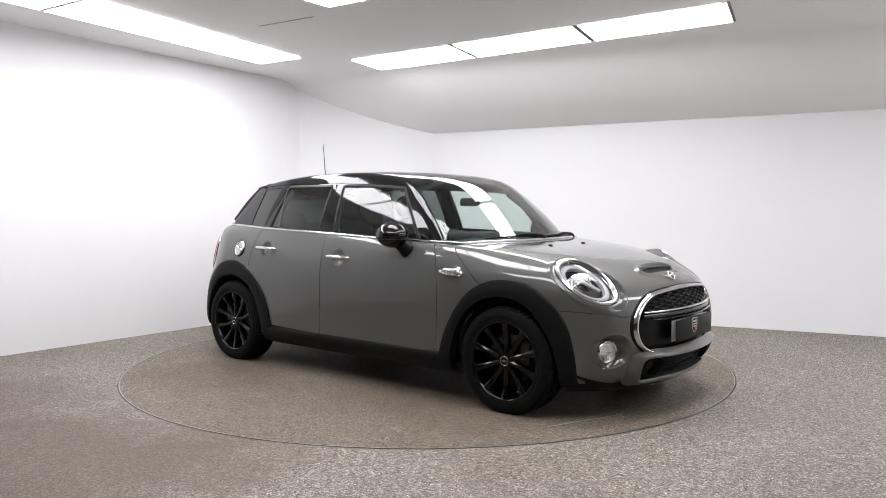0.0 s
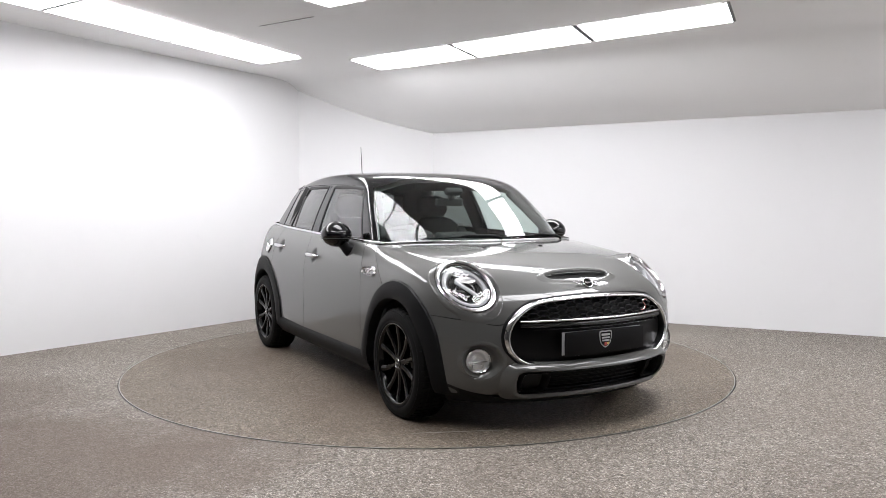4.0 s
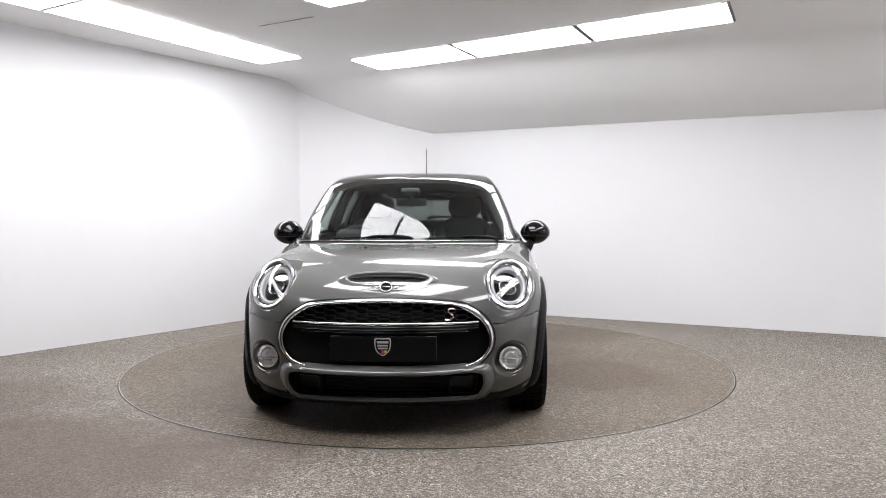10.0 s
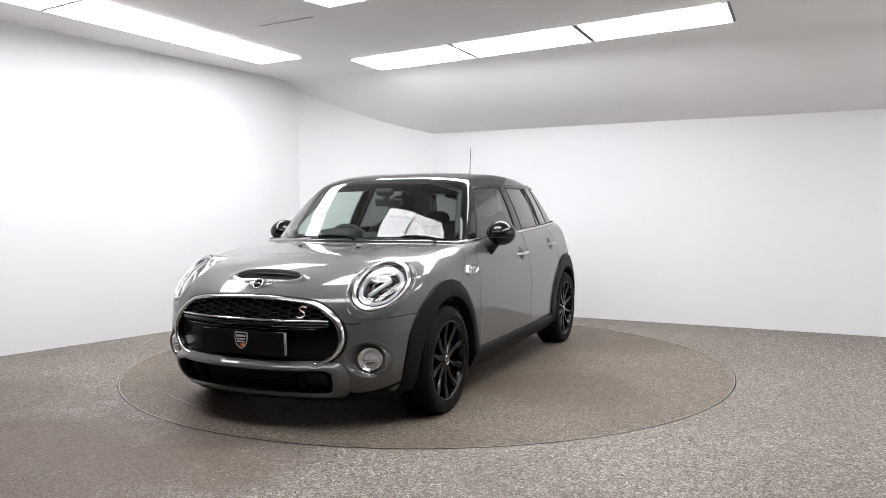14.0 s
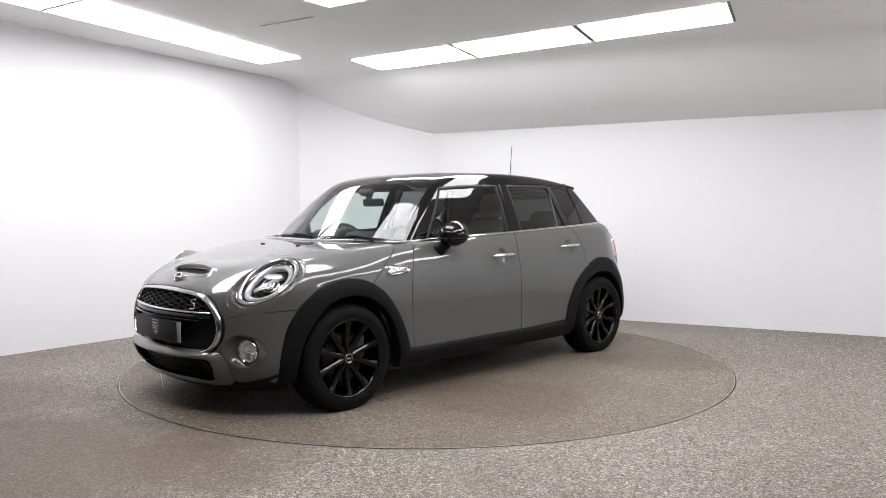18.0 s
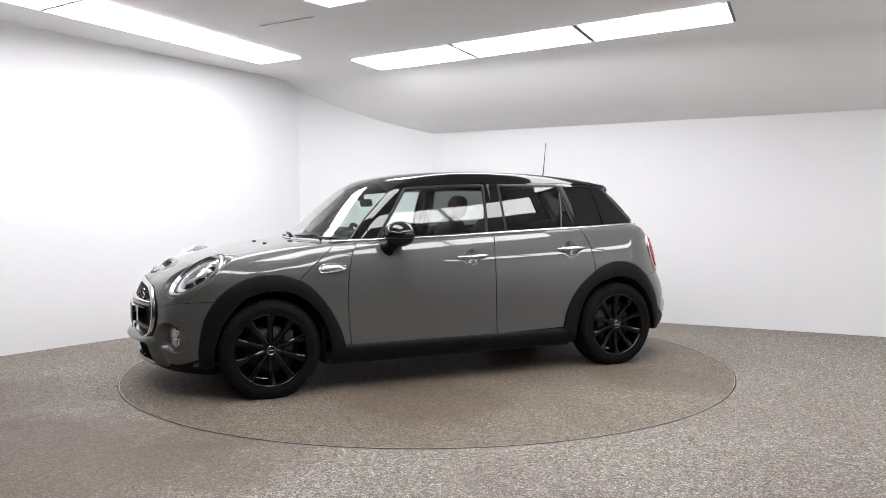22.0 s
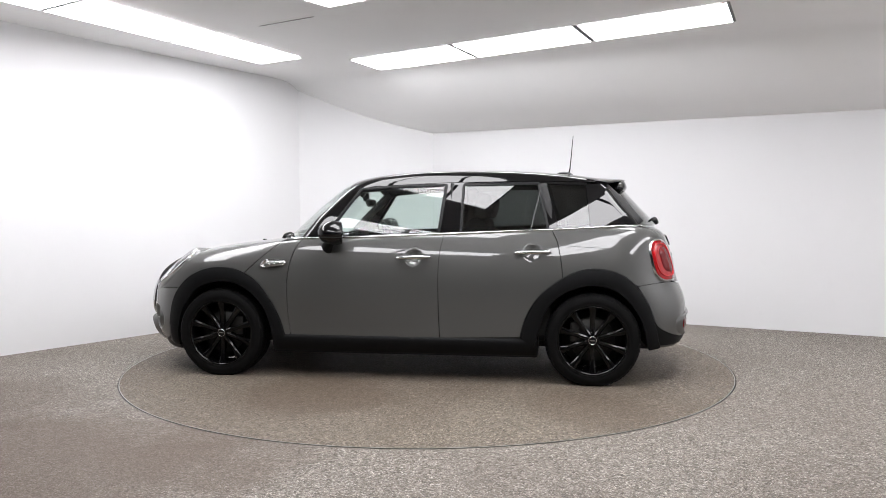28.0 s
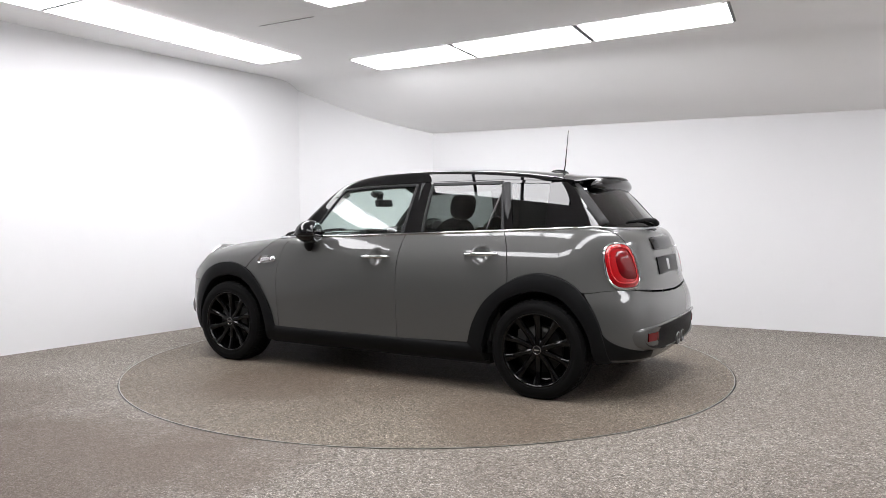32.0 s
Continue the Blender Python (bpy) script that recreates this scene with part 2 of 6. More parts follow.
# ceiling with a coved slope down to the north wall
COVE = [(-0.1, 2.02), (0.0, 2.05), (0.25, 2.135), (0.46, 2.217), (0.61, 2.294), (0.8, 2.405), (0.95, 2.5), (1.05, 2.56), (1.16, 2.59), (1.35, 2.6)]
cw = [w for w, h in COVE]
rows_w = list(np.linspace(-0.1, 1.4, 40)) + list(np.linspace(1.6, 7.0, 28)) + [8, 10, 12]
inward = Vector((-0.474, -0.881, 0))
cz = lambda w: float(np.interp(w, cw, [h for _, h in COVE]))
cz_soft = lambda w: sum(cz(w + o) for o in (-0.06, -0.03, 0, 0.03, 0.06)) / 5
verts, faces = [], []
cols = list(np.linspace(-7.0, -1.0, 41)) + [1.0, 3.0, 8.0]


def west_rise(p):
    """The strip of ceiling beside the west wall climbs a little towards the south."""
    out = (Vector((p.x + 1.634, p.y - 1.74, 0))).dot(Vector((-0.872, 0.490, 0)))
    back = max((CORNER_A - p).dot(LEFT_DIR), 0.0)
    return min(0.012 * back ** 1.5, 0.09) * min(max(out / 0.4, 0.0), 1.0)


for w in rows_w:
    for s in cols:
        p = CORNER_B + RIGHT_DIR * s + inward * w
        p.z = 0
        verts.append((p.x, p.y, cz_soft(w) + west_rise(p)))
nc = len(cols)
for i in range(len(rows_w) - 1):
    for k in range(nc - 1):
        faces.append((i * nc + k, i * nc + k + 1, (i + 1) * nc + k + 1, (i + 1) * nc + k))
under = len(verts)
verts += [(x, y, z + 0.06) for x, y, z in verts]
faces += [tuple(k + under for k in f)[::-1] for f in faces]
ceiling = new("ceiling", mesh_of("ceiling", verts, faces, CEIL))
tagged(ceiling, "white plaster ceiling with a coved slope", "ceiling", kind="structure")

# floor with a round opening for the turntable
DISC_R = 2.222
verts, faces, n = [], [], 160
for r in (DISC_R + 0.006, 3.2, 12.0):
    for i in range(n):
        w = 2 * math.pi * i / n
        verts.append((r * math.cos(w), r * math.sin(w), 0.0))
for i in range(n):
    w = 2 * math.pi * i / n
    verts.append(((DISC_R + 0.006) * math.cos(w), (DISC_R + 0.006) * math.sin(w), -0.08))
for k in range(2):
    for i in range(n):
        j = (i + 1) % n
        faces.append((k * n + i, (k + 1) * n + i, (k + 1) * n + j, k * n + j))
for i in range(n):
    faces.append((3 * n + i, i, (i + 1) % n, 3 * n + (i + 1) % n))
floor = tagged(new("floor", mesh_of("floor", verts, faces, FLOOR, False)), "speckled brown-grey resin gravel studio floor", "floor", kind="structure")
pit_v = [(14 * math.cos(2 * math.pi * i / 48), 14 * math.sin(2 * math.pi * i / 48), -0.09) for i in range(48)]
tagged(new("floor_base", mesh_of("floor_base", pit_v, [tuple(range(48))], DARK_GAP, False)), "dark base under the gravel floor", "floor", kind="structure")

# turntable: gravel disc in a steel rim, with its scratch
turntable = tagged(new("turntable"), "round gravel-topped turntable with a thin steel rim", "turntable")


def disc_mesh(name, r0, r1, z0, z1, mat, steps=160):
    prof = [(r0, z0), (r0, z1), (r1, z1), (r1, z0)]
    return lathe(name, prof, mat, steps, "z")


top_v = [(0, 0, 0.0015)] + [((DISC_R - 0.006) * math.cos(2 * math.pi * i / 160), (DISC_R - 0.006) * math.sin(2 * math.pi * i / 160), 0.0015) for i in range(160)]
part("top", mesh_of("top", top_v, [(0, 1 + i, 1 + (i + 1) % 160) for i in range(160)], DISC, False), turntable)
part("rim", disc_mesh("rim", DISC_R - 0.006, DISC_R, -0.06, 0.003, STEEL), turntable, "thin worn steel rim", 30)
part("scratch", bevelled("scratch", MARK, [((1.79, -0.77, 0.002), (0.0045, 0.52, 0.002), (0, 0, -22.4))], 0), turntable, "pale straight scratch line")

# fine joints in the ceiling boards
for (x0, y0), (x1, y1) in (((-1.32, 0.20), (-0.85, -0.10)), ((1.55, 1.20), (2.45, 0.72))):
    a = Vector((x0, y0, 2.598))
    b = Vector((x1, y1, 2.598))
    if x0 > 0:
        a.z = b.z = 2.597
    joint = new("ceiling_trim", bevelled("ceiling_trim", FRAME, [((a + b) / 2, ((b - a).length, 0.004, 0.003), (0, 0, math.degrees(math.atan2(b.y - a.y, b.x - a.x))))], 0))
    tagged(joint, "fine joint line in the white ceiling", "ceiling joint", kind="structure")

# ceiling light panels, with one added row of fill light
def ceiling_and_fill_light(centre, along, across, z, gap):
    """A panel between two edge vectors of the ceiling grid."""
    ob = tagged(new("ceiling_and_fill_light"), "flush rectangular white ceiling light panel, switched on; the far east row is added fill light", "ceiling light", "ceiling light panels")
    ob.matrix_basis = pose(centre[0], centre[1], z)
    al, ac = Vector((*along, 0)), Vector((*across, 0))
    t = 0.004
    ka, kc = 0.5 - gap / al.length, 0.5 - t / ac.length
    inner = [al * i * ka + ac * j * kc for i, j in ((-1, -1), (1, -1), (1, 1), (-1, 1))]
    outer = [al * i * 0.498 + ac * j * 0.498 for i, j in ((-1, -1), (1, -1), (1, 1), (-1, 1))]
    slab = [tuple(p + Vector((0, 0, h))) for h in (-0.006, 0.0) for p in inner]
    part("diffuser", mesh_of("diffuser", slab, [(3, 2, 1, 0), (4, 5, 6, 7)] + [(i, (i + 1) % 4, 4 + (i + 1) % 4, 4 + i) for i in range(4)], GLOW, False), ob, "glowing white diffuser")
    rails = [tuple(p + Vector((0, 0, h))) for h in (-0.002, 0.002) for p in inner + outer]
    sides = []
    for i in range(4):
        j = (i + 1) % 4
        sides += [(i, j, 4 + j, 4 + i), (8 + i, 12 + i, 12 + j, 8 + j), (i, 8 + i, 8 + j, j), (4 + i, 4 + j, 12 + j, 12 + i)]
    part("frame", mesh_of("frame", rails, sides, FRAME, False), ob)
    return ob


# start of each row's centre line, step from panel to panel, step across the row, number of panels, bare edge at a panel's ends
LIGHT_AND_FILL_ROWS = [
    ((-1.411, 1.594), (-0.567, -1.010), (0.446, -0.293), 3, 0.022),
    ((-0.624, 1.818), (0.951, -0.696), (0.266, 0.545), 3, 0.026),
    ((-0.94, -0.68), (0.43, -0.300), (0.46, 0.60), 3, 0.018),
    ((-2.10, -2.15), (0.951, -0.66), (0.29, 0.41), 2, 0.03),
    ((2.30, -0.80), (-0.69, -0.93), (0.42, -0.30), 3, 0.026),
    # added fill row out of view, brightens the right floor and wall
    ((4.65, -0.60), (-0.306, -1.138), (0.58, -0.16), 3, 0.03),
]
for start, along, across, count, gap in LIGHT_AND_FILL_ROWS:
    for i in range(count):
        s = i + 0.5
        ceiling_and_fill_light((start[0] + along[0] * s, start[1] + along[1] * s), along, across, CEILING_Z - 0.003, gap)


# ---- the car: smooth outer form ----
car = tagged(new("car"), "glossy grey five-door hatchback with black roof and black wheels", "car")

# side outline of the lower body on its centre line (x forward, z up)
NOSE = [(1.86, 0.17), (1.97, 0.20), (2.025, 0.28), (2.05, 0.40), (2.05, 0.52), (2.03, 0.63), (1.975, 0.712), (1.872, 0.775), (1.748, 0.831),
        (1.624, 0.866), (1.459, 0.898), (1.292, 0.922), (1.123, 0.942), (0.97, 0.958), (0.7, 0.985)]
TAIL = [(-1.3, 1.045), (-1.60, 1.05), (-1.74, 1.04), (-1.81, 1.0), (-1.842, 0.92), (-1.868, 0.82), (-1.890, 0.7), (-1.904, 0.655), (-1.932, 0.605), (-1.952, 0.54), (-1.957, 0.42),
        (-1.945, 0.3), (-1.89, 0.22), (-1.8, 0.19)]


def eased(points, count, passes):
    """A smooth curve through points with its small kinks ironed out."""
    p = spline(points, count)
    for _ in range(passes):
        p[1:-1] = 0.25 * p[:-2] + 0.5 * p[1:-1] + 0.25 * p[2:]
    return p


LOWER = np.vstack([eased(NOSE, 220, 60), eased(TAIL, 130, 30)])
# side outline of the cabin
SCREEN = [(1.05, 0.90), (0.975, 0.965), (0.88, 1.053), (0.782, 1.143), (0.61, 1.285), (0.5, 1.360), (0.41, 1.390), (0.264, 1.417), (0.088, 1.434),
          (-0.088, 1.443), (-0.4, 1.447), (-0.717, 1.443), (-0.992, 1.430), (-1.223, 1.408), (-1.40, 1.383)]
HATCH = [(-1.45, 1.37), (-1.50, 1.34), (-1.56, 1.28), (-1.649, 1.185), (-1.74, 1.09), (-1.80, 1.02), (-1.84, 0.95)]
UPPER = np.vstack([eased(SCREEN, 220, 45), eased(HATCH, 80, 25)])


def outline_distance(poly, x, z):
    """Signed distance to a closed outline: below 0 inside."""
    shape = x.shape
    x, z = x.ravel(), z.ravel()
    a = poly
    b = np.roll(poly, -1, axis=0)
    out = np.empty(len(x))
    for i in range(0, len(x), 20000):
        px, pz = x[i:i + 20000, None], z[i:i + 20000, None]
        dx, dz = (b - a)[:, 0], (b - a)[:, 1]
        t = np.clip(((px - a[:, 0]) * dx + (pz - a[:, 1]) * dz) / (dx * dx + dz * dz + 1e-12), 0, 1)
        d2 = (px - a[:, 0] - t * dx) ** 2 + (pz - a[:, 1] - t * dz) ** 2
        cross = (a[:, 1] > pz) != (b[:, 1] > pz)
        with np.errstate(divide="ignore", invalid="ignore"):
            xi = a[:, 0] + (pz - a[:, 1]) / np.where(dz == 0, 1e-12, dz) * dx
        inside = (cross & (px < xi)).sum(1) % 2 == 1
        out[i:i + 20000] = np.sqrt(d2.min(1)) * np.where(inside, -1, 1)
    return out.reshape(shape)


def smooth_table(pairs, lo, hi, n=400, width=9):
    xs = np.linspace(lo, hi, n)
    ys = np.interp(xs, [a for a, _ in pairs], [b for _, b in pairs])
    k = np.hanning(width + 2)[1:-1]
    pad = np.concatenate([np.full(width, ys[0]), ys, np.full(width, ys[-1])])
    ys = np.convolve(pad, k / k.sum(), "same")[width:-width]
    return lambda v: np.interp(v, xs, ys)


REC_FADE = smooth_table([(0.0, 1.0), (0.64, 1.0), (0.76, 0.78), (0.84, 0.42), (0.90, 0.2), (1.0, 0.15)], 0, 1.2, 400, 61)
REAR_FADE = smooth_table([(0.0, 0.78), (0.45, 0.80), (0.62, 0.84), (0.75, 0.97), (0.85, 1.06), (1.0, 1.20)], 0, 1.2, 400, 61)
side_curve = spline([(0.1, 0.79), (0.2, 0.836), (0.3, 0.8495), (0.37, 0.8505), (0.46, 0.852), (0.58, 0.855), (0.70, 0.852), (0.79, 0.840), (0.85, 0.8255), (0.90, 0.8075), (0.95, 0.785), (1.0, 0.7575), (1.05, 0.726), (1.2, 0.61)], 300)
SIDE = smooth_table([tuple(q) for q in side_curve], 0, 1.3, 500, 21)
REC_FRONT = lambda y: 0.38 * y ** 2 + 0.85 * y ** 8
REC_REAR = lambda y: 0.11 * y ** 2 + 0.98 * y ** 6
REC_SCREEN = lambda y: 0.31 * y ** 2 + 0.14 * y ** 4 + 0.4 * y ** 6
REC_HATCH = lambda y: 0.50 * y ** 2
BONNET_CROWN = lambda y: 0.06 * y ** 4
ROOF_CROWN = lambda y: 0.25 * y ** 4
ENDS = lambda x: 0.014 * np.clip(-x - 0.5, 0, None) ** 2 + 0.015 * np.clip(x - 0.5, 0, None) ** 2
CABIN_SIDE = lambda z: 0.742 - 0.30 * (z - 0.97) - 0.30 * (z - 0.97) * np.abs(z - 0.97)
CABIN_ENDS = lambda x: 0.058 * np.clip(-x - 0.3, 0, None) ** 2 + 0.03 * np.clip(x - 0.2, 0, None) ** 2

WING_LEAN = lambda x, z: 1.6 * np.clip(z - 0.75, 0, 0.25) ** 2 / (1 + np.exp(-(x - 1.02) / 0.07))
CABIN_TWIST = lambda x, z: (z - 1.17) * (0.02 - 0.06 * (np.clip(x, -1.4, 0.4) + 0.3))


def smax(a, b, k):
    h = np.clip(0.5 + 0.5 * (a - b) / k, 0, 1)
    return b + (a - b) * h + k * h * (1 - h)


def lower_form(p):
    x, y, z = p[..., 0], np.abs(p[..., 1]), p[..., 2]
    front = 1 / (1 + np.exp(-(x - 0.3) / 0.12))
    fade = REC_FADE(z)
    xe = x + front * REC_FRONT(y) * fade - (1 - front) * REC_REAR(y) * REAR_FADE(z)
    ze = z + BONNET_CROWN(y) * front * np.clip((z - 0.72) / 0.15, 0, 1)
    return smax(outline_distance(LOWER, xe, ze), y - SIDE(z) + ENDS(x) + WING_LEAN(x, z), 0.05 + 0.02 / (1 + np.exp((x + 1.3) / 0.1)) + 0.04 / (1 + np.exp(-(x - 1.1) / 0.08)))


def upper_form(p):
    x, y, z = p[..., 0], np.abs(p[..., 1]), p[..., 2]
    front = 1 / (1 + np.exp(-(x + 0.4) / 0.15))
    xe = x + front * REC_SCREEN(y) - (1 - front) * REC_HATCH(y)
    ze = z + ROOF_CROWN(y) * np.clip((z - 1.1) / 0.25, 0, 1)
    return smax(outline_distance(UPPER, xe, ze), y - CABIN_SIDE(z) + CABIN_ENDS(x) + CABIN_TWIST(x, z), 0.026)


def project(form, base, way, reach, offset=0.0):
    """From inner points along ways, the place where the form ends."""
    way = way / np.linalg.norm(way, axis=-1, keepdims=True)
    lo, hi = np.zeros(base.shape[:-1]), np.full(base.shape[:-1], reach)
    for _ in range(18):
        mid = (lo + hi) / 2
        out = form(base + way * mid[..., None]) > offset
        hi = np.where(out, mid, hi)
        lo = np.where(out, lo, mid)
    return base + way * ((lo + hi) / 2)[..., None]


def on_side(form, xz, offset=0.0):
    """Points of the flank at given x, z."""
    xz = np.asarray(xz, float)
    base = np.stack([xz[..., 0], np.zeros(xz.shape[:-1]), xz[..., 1]], -1)
    return project(form, base, np.broadcast_to(np.array([0, 1.0, 0]), base.shape), 1.2, offset)


def on_top(form, xy, offset=0.0, z0=0.6):
    xy = np.asarray(xy, float)
    base = np.stack([xy[..., 0], xy[..., 1], np.full(xy.shape[:-1], z0)], -1)
    return project(form, base, np.broadcast_to(np.array([0, 0, 1.0]), base.shape), 1.2, offset)


def on_end(form, yz, sign, offset=0.0):
    """Points of the front (sign 1) or back (sign -1) at given y, z."""
    yz = np.asarray(yz, float)
    base = np.stack([np.full(yz.shape[:-1], 0.0), yz[..., 0], yz[..., 1]], -1)
    return project(form, base, np.broadcast_to(np.array([float(sign), 0, 0]), base.shape), 2.6, offset)


def radial(form, guess, axis_x=(-1.15, 1.15), axis_z=(0.45, 0.6), offset=0.0):
    """Pushes guessed points out from the car's axis to the form."""
    guess = np.asarray(guess, float)
    base = np.stack([np.clip(guess[..., 0], *axis_x), np.zeros(guess.shape[:-1]), np.clip(guess[..., 2], *axis_z)], -1)
    return project(form, base, guess - base, 1.6, offset)


def coons(c0, c1, d0, d1):
    """Grid from two pairs of facing edges: c0, c1 along u; d0, d1 along v."""
    nu, nv = len(c0), len(d0)
    u, v = np.linspace(0, 1, nu)[:, None, None], np.linspace(0, 1, nv)[None, :, None]
    c0, c1, d0, d1 = (np.asarray(a, float) for a in (c0, c1, d0, d1))
    a = (1 - v) * c0[:, None] + v * c1[:, None]
    b = (1 - u) * d0[None] + u * d1[None]
    c = (1 - u) * (1 - v) * c0[0] + u * (1 - v) * c0[-1] + (1 - u) * v * c1[0] + u * v * c1[-1]
    return a + b - c


def grid_faces(nu, nv):
    return [(i * nv + j, (i + 1) * nv + j, (i + 1) * nv + j + 1, i * nv + j + 1) for i in range(nu - 1) for j in range(nv - 1)]


def panel(name, grid, mat, parent, label="", gap=0.0028, depth=0.014, keep=None, edges="lrbt", mirror=False, inner=None):
    """A body panel from a grid of points; its free edges fold inwards. mirror: joins the other half across y = 0 at j = 0."""
    g = np.array(grid, float)
    nu, nv = g.shape[:2]
    if np.isnan(g).any():
        print("NAN in", name)
    if gap:
        h = g.copy()
        for i0, i1, tag in ((0, 1, "l"), (-1, -2, "r")):
            if tag in edges:
                d = g[i1] - g[i0]
                h[i0] += gap * d / (np.linalg.norm(d, axis=-1, keepdims=True) + 1e-9)
        for j0, j1, tag in ((0, 1, "b"), (-1, -2, "t")):
            if tag in edges:
                d = g[:, j1] - g[:, j0]
                h[:, j0] += gap * d / (np.linalg.norm(d, axis=-1, keepdims=True) + 1e-9)
        g = h
    verts = g.reshape(-1, 3)
    faces = grid_faces(nu, nv)
    if keep is not None:
        mids = verts[np.array(faces)].mean(1)
        ok = keep(mids)
        faces = [f for f, k in zip(faces, ok) if k]
    verts = [tuple(v) for v in verts]
    if depth:
        core = np.array([0, 0, 0.6]) if inner is None else np.array(inner)
        loops = {"l": [j for j in range(nv)], "r": [(nu - 1) * nv + j for j in range(nv)],
                 "b": [i * nv for i in range(nu)], "t": [i * nv + nv - 1 for i in range(nu)]}
        for tag in edges:
            loop, start = loops[tag], len(verts)
            for k in loop:
                v = np.array(verts[k])
                c = np.array([np.clip(v[0], -1.2, 1.2), 0, np.clip(v[2], 0.5, 1.0)]) if inner is None else core
                d = c - v
                verts.append(tuple(v + d / max(np.linalg.norm(d), 1e-6) * depth))
            for k in range(len(loop) - 1):
                faces.append((loop[k], loop[k + 1], start + k + 1, start + k))
    bm = bmesh.new()
    made = [bm.verts.new(v) for v in verts]
    for f in faces:
        bm.faces.new([made[k] for k in f])
    if mirror:
        twin = [bm.verts.new((v[0], -v[1], v[2])) for v in verts]
        for f in faces:
            bm.faces.new([twin[k] for k in f][::-1])
        bmesh.ops.remove_doubles(bm, verts=[v for v in bm.verts if abs(v.co.y) < 1e-4], dist=1e-4)
    loose = [v for v in bm.verts if not v.link_faces]
    bmesh.ops.delete(bm, geom=loose, context="VERTS")
    bmesh.ops.recalc_face_normals(bm, faces=bm.faces[:])
    me = bpy.data.meshes.new(name)
    bm.to_mesh(me)
    bm.free()
    me.materials.append(mat)
    me.polygons.foreach_set("use_smooth", [True] * len(me.polygons))
    me.set_sharp_from_angle(angle=radians(42))
    return part(name, me, parent, label)


def both_sides(make):
    """Calls make with 1 for the left side and -1 for the right."""
    return [make(1), make(-1)]


def flip(grid, s):
    return np.asarray(grid) * np.array([1, s, 1])


# lines of the flank (x, z)
HUB_F, HUB_R, HUB_Z = 1.2835, -1.2835, 0.302
ARCH_F = [(1.69, 0.42), (1.665, 0.52), (1.615, 0.608), (1.533, 0.688), (1.426, 0.745), (1.308, 0.767), (1.194, 0.758), (1.105, 0.726), (1.014, 0.664), (0.923, 0.551),
          (0.851, 0.419), (0.811, 0.290)]
ARCH_R = [(-0.809, 0.313), (-0.848, 0.450), (-0.934, 0.590), (-1.078, 0.704), (-1.215, 0.763), (-1.337, 0.770), (-1.461, 0.738), (-1.565, 0.658), (-1.651, 0.518),
          (-1.695, 0.377), (-1.712, 0.30)]
ARCH_F_IN = [(1.60, 0.36), (1.57, 0.46), (1.463, 0.600), (1.374, 0.647), (1.274, 0.664), (1.159, 0.648), (1.051, 0.586), (0.961, 0.477), (0.914, 0.345), (0.892, 0.25)]
ARCH_R_IN = [(-0.905, 0.25), (-0.937, 0.370), (-0.976, 0.482), (-1.055, 0.582), (-1.176, 0.642), (-1.298, 0.660), (-1.422, 0.630), (-1.526, 0.541), (-1.60, 0.42), (-1.63, 0.30)]
DOOR_F = [(0.772, 0.298), (0.786, 0.40), (0.793, 0.50), (0.796, 0.6), (0.792, 0.70), (0.777, 0.79), (0.750, 0.886), (0.708, 0.957)]
DOOR_B = [(-0.272, 0.300), (-0.264, 0.516), (-0.262, 0.747), (-0.270, 0.880), (-0.290, 0.992)]
BELT = [(0.97, 0.948), (0.708, 0.957), (0.232, 0.972), (-0.290, 0.992), (-0.943, 1.018), (-1.02, 1.021), (-1.49, 1.042), (-1.70, 1.045)]
CLAM = [(1.105, 0.726), (1.0, 0.822), (0.92, 0.890), (0.858, 0.943)]


def belt_between(x0, x1, n):
    b = spline(BELT, 200)
    xs = np.linspace(x0, x1, n)
    return np.stack([xs, np.interp(-xs, -b[:, 0], b[:, 1])], 1)


HANDLES = [(-0.091, 0.842), (-0.892, 0.880)]

# front doors
bottom = even([(0.772, 0.298), (-0.272, 0.300)], 90)
FRONT_DOOR = coons(bottom, belt_between(0.708, -0.290, 90), spline(DOOR_F, 60), spline(DOOR_B, 60))


def flank_panel(name, xz, s, label="", mat=PAINT, offset=0.0, edges="lrbt", keep=None, gap=0.0028, depth=0.014):
    g = on_side(lower_form, xz, offset)
    for hx, hz in HANDLES:
        r = np.hypot((g[..., 0] - hx) / 0.052, (g[..., 2] - hz + 0.004) / 0.050)
        g[..., 1] -= 0.022 * np.clip(1.25 * (1 - r ** 2), 0, 1) ** 0.8
    return panel(name, flip(g, s), mat, car, label, edges=edges, keep=keep, gap=gap, depth=depth)


front_doors = both_sides(lambda s: flank_panel("front_door", FRONT_DOOR, s, "grey front door with a chrome handle"))
# rear doors: their lower back corner follows the wheel arch
arch_r = spline(ARCH_R, 80)
cut = arch_r[np.argmin(np.abs(arch_r[:, 0] + 1.082) + (arch_r[:, 1] < 0.5))]
arch_to_cut = arch_r[:int(np.argmin(np.linalg.norm(arch_r - cut, axis=1))) + 1]
back_edge = np.vstack([arch_to_cut, spline([tuple(cut), (-1.080, 0.80), (-1.055, 0.936), (-1.018, 1.021)], 20)[1:]])
REAR_DOOR = coons(even([(-0.272, 0.300), (-0.809, 0.313)], 60), belt_between(-0.290, -1.018, 60), even(spline(DOOR_B, 60), 60), even(back_edge, 60))
rear_doors = both_sides(lambda s: flank_panel("rear_door", REAR_DOOR, s, "grey rear door with a chrome handle"))
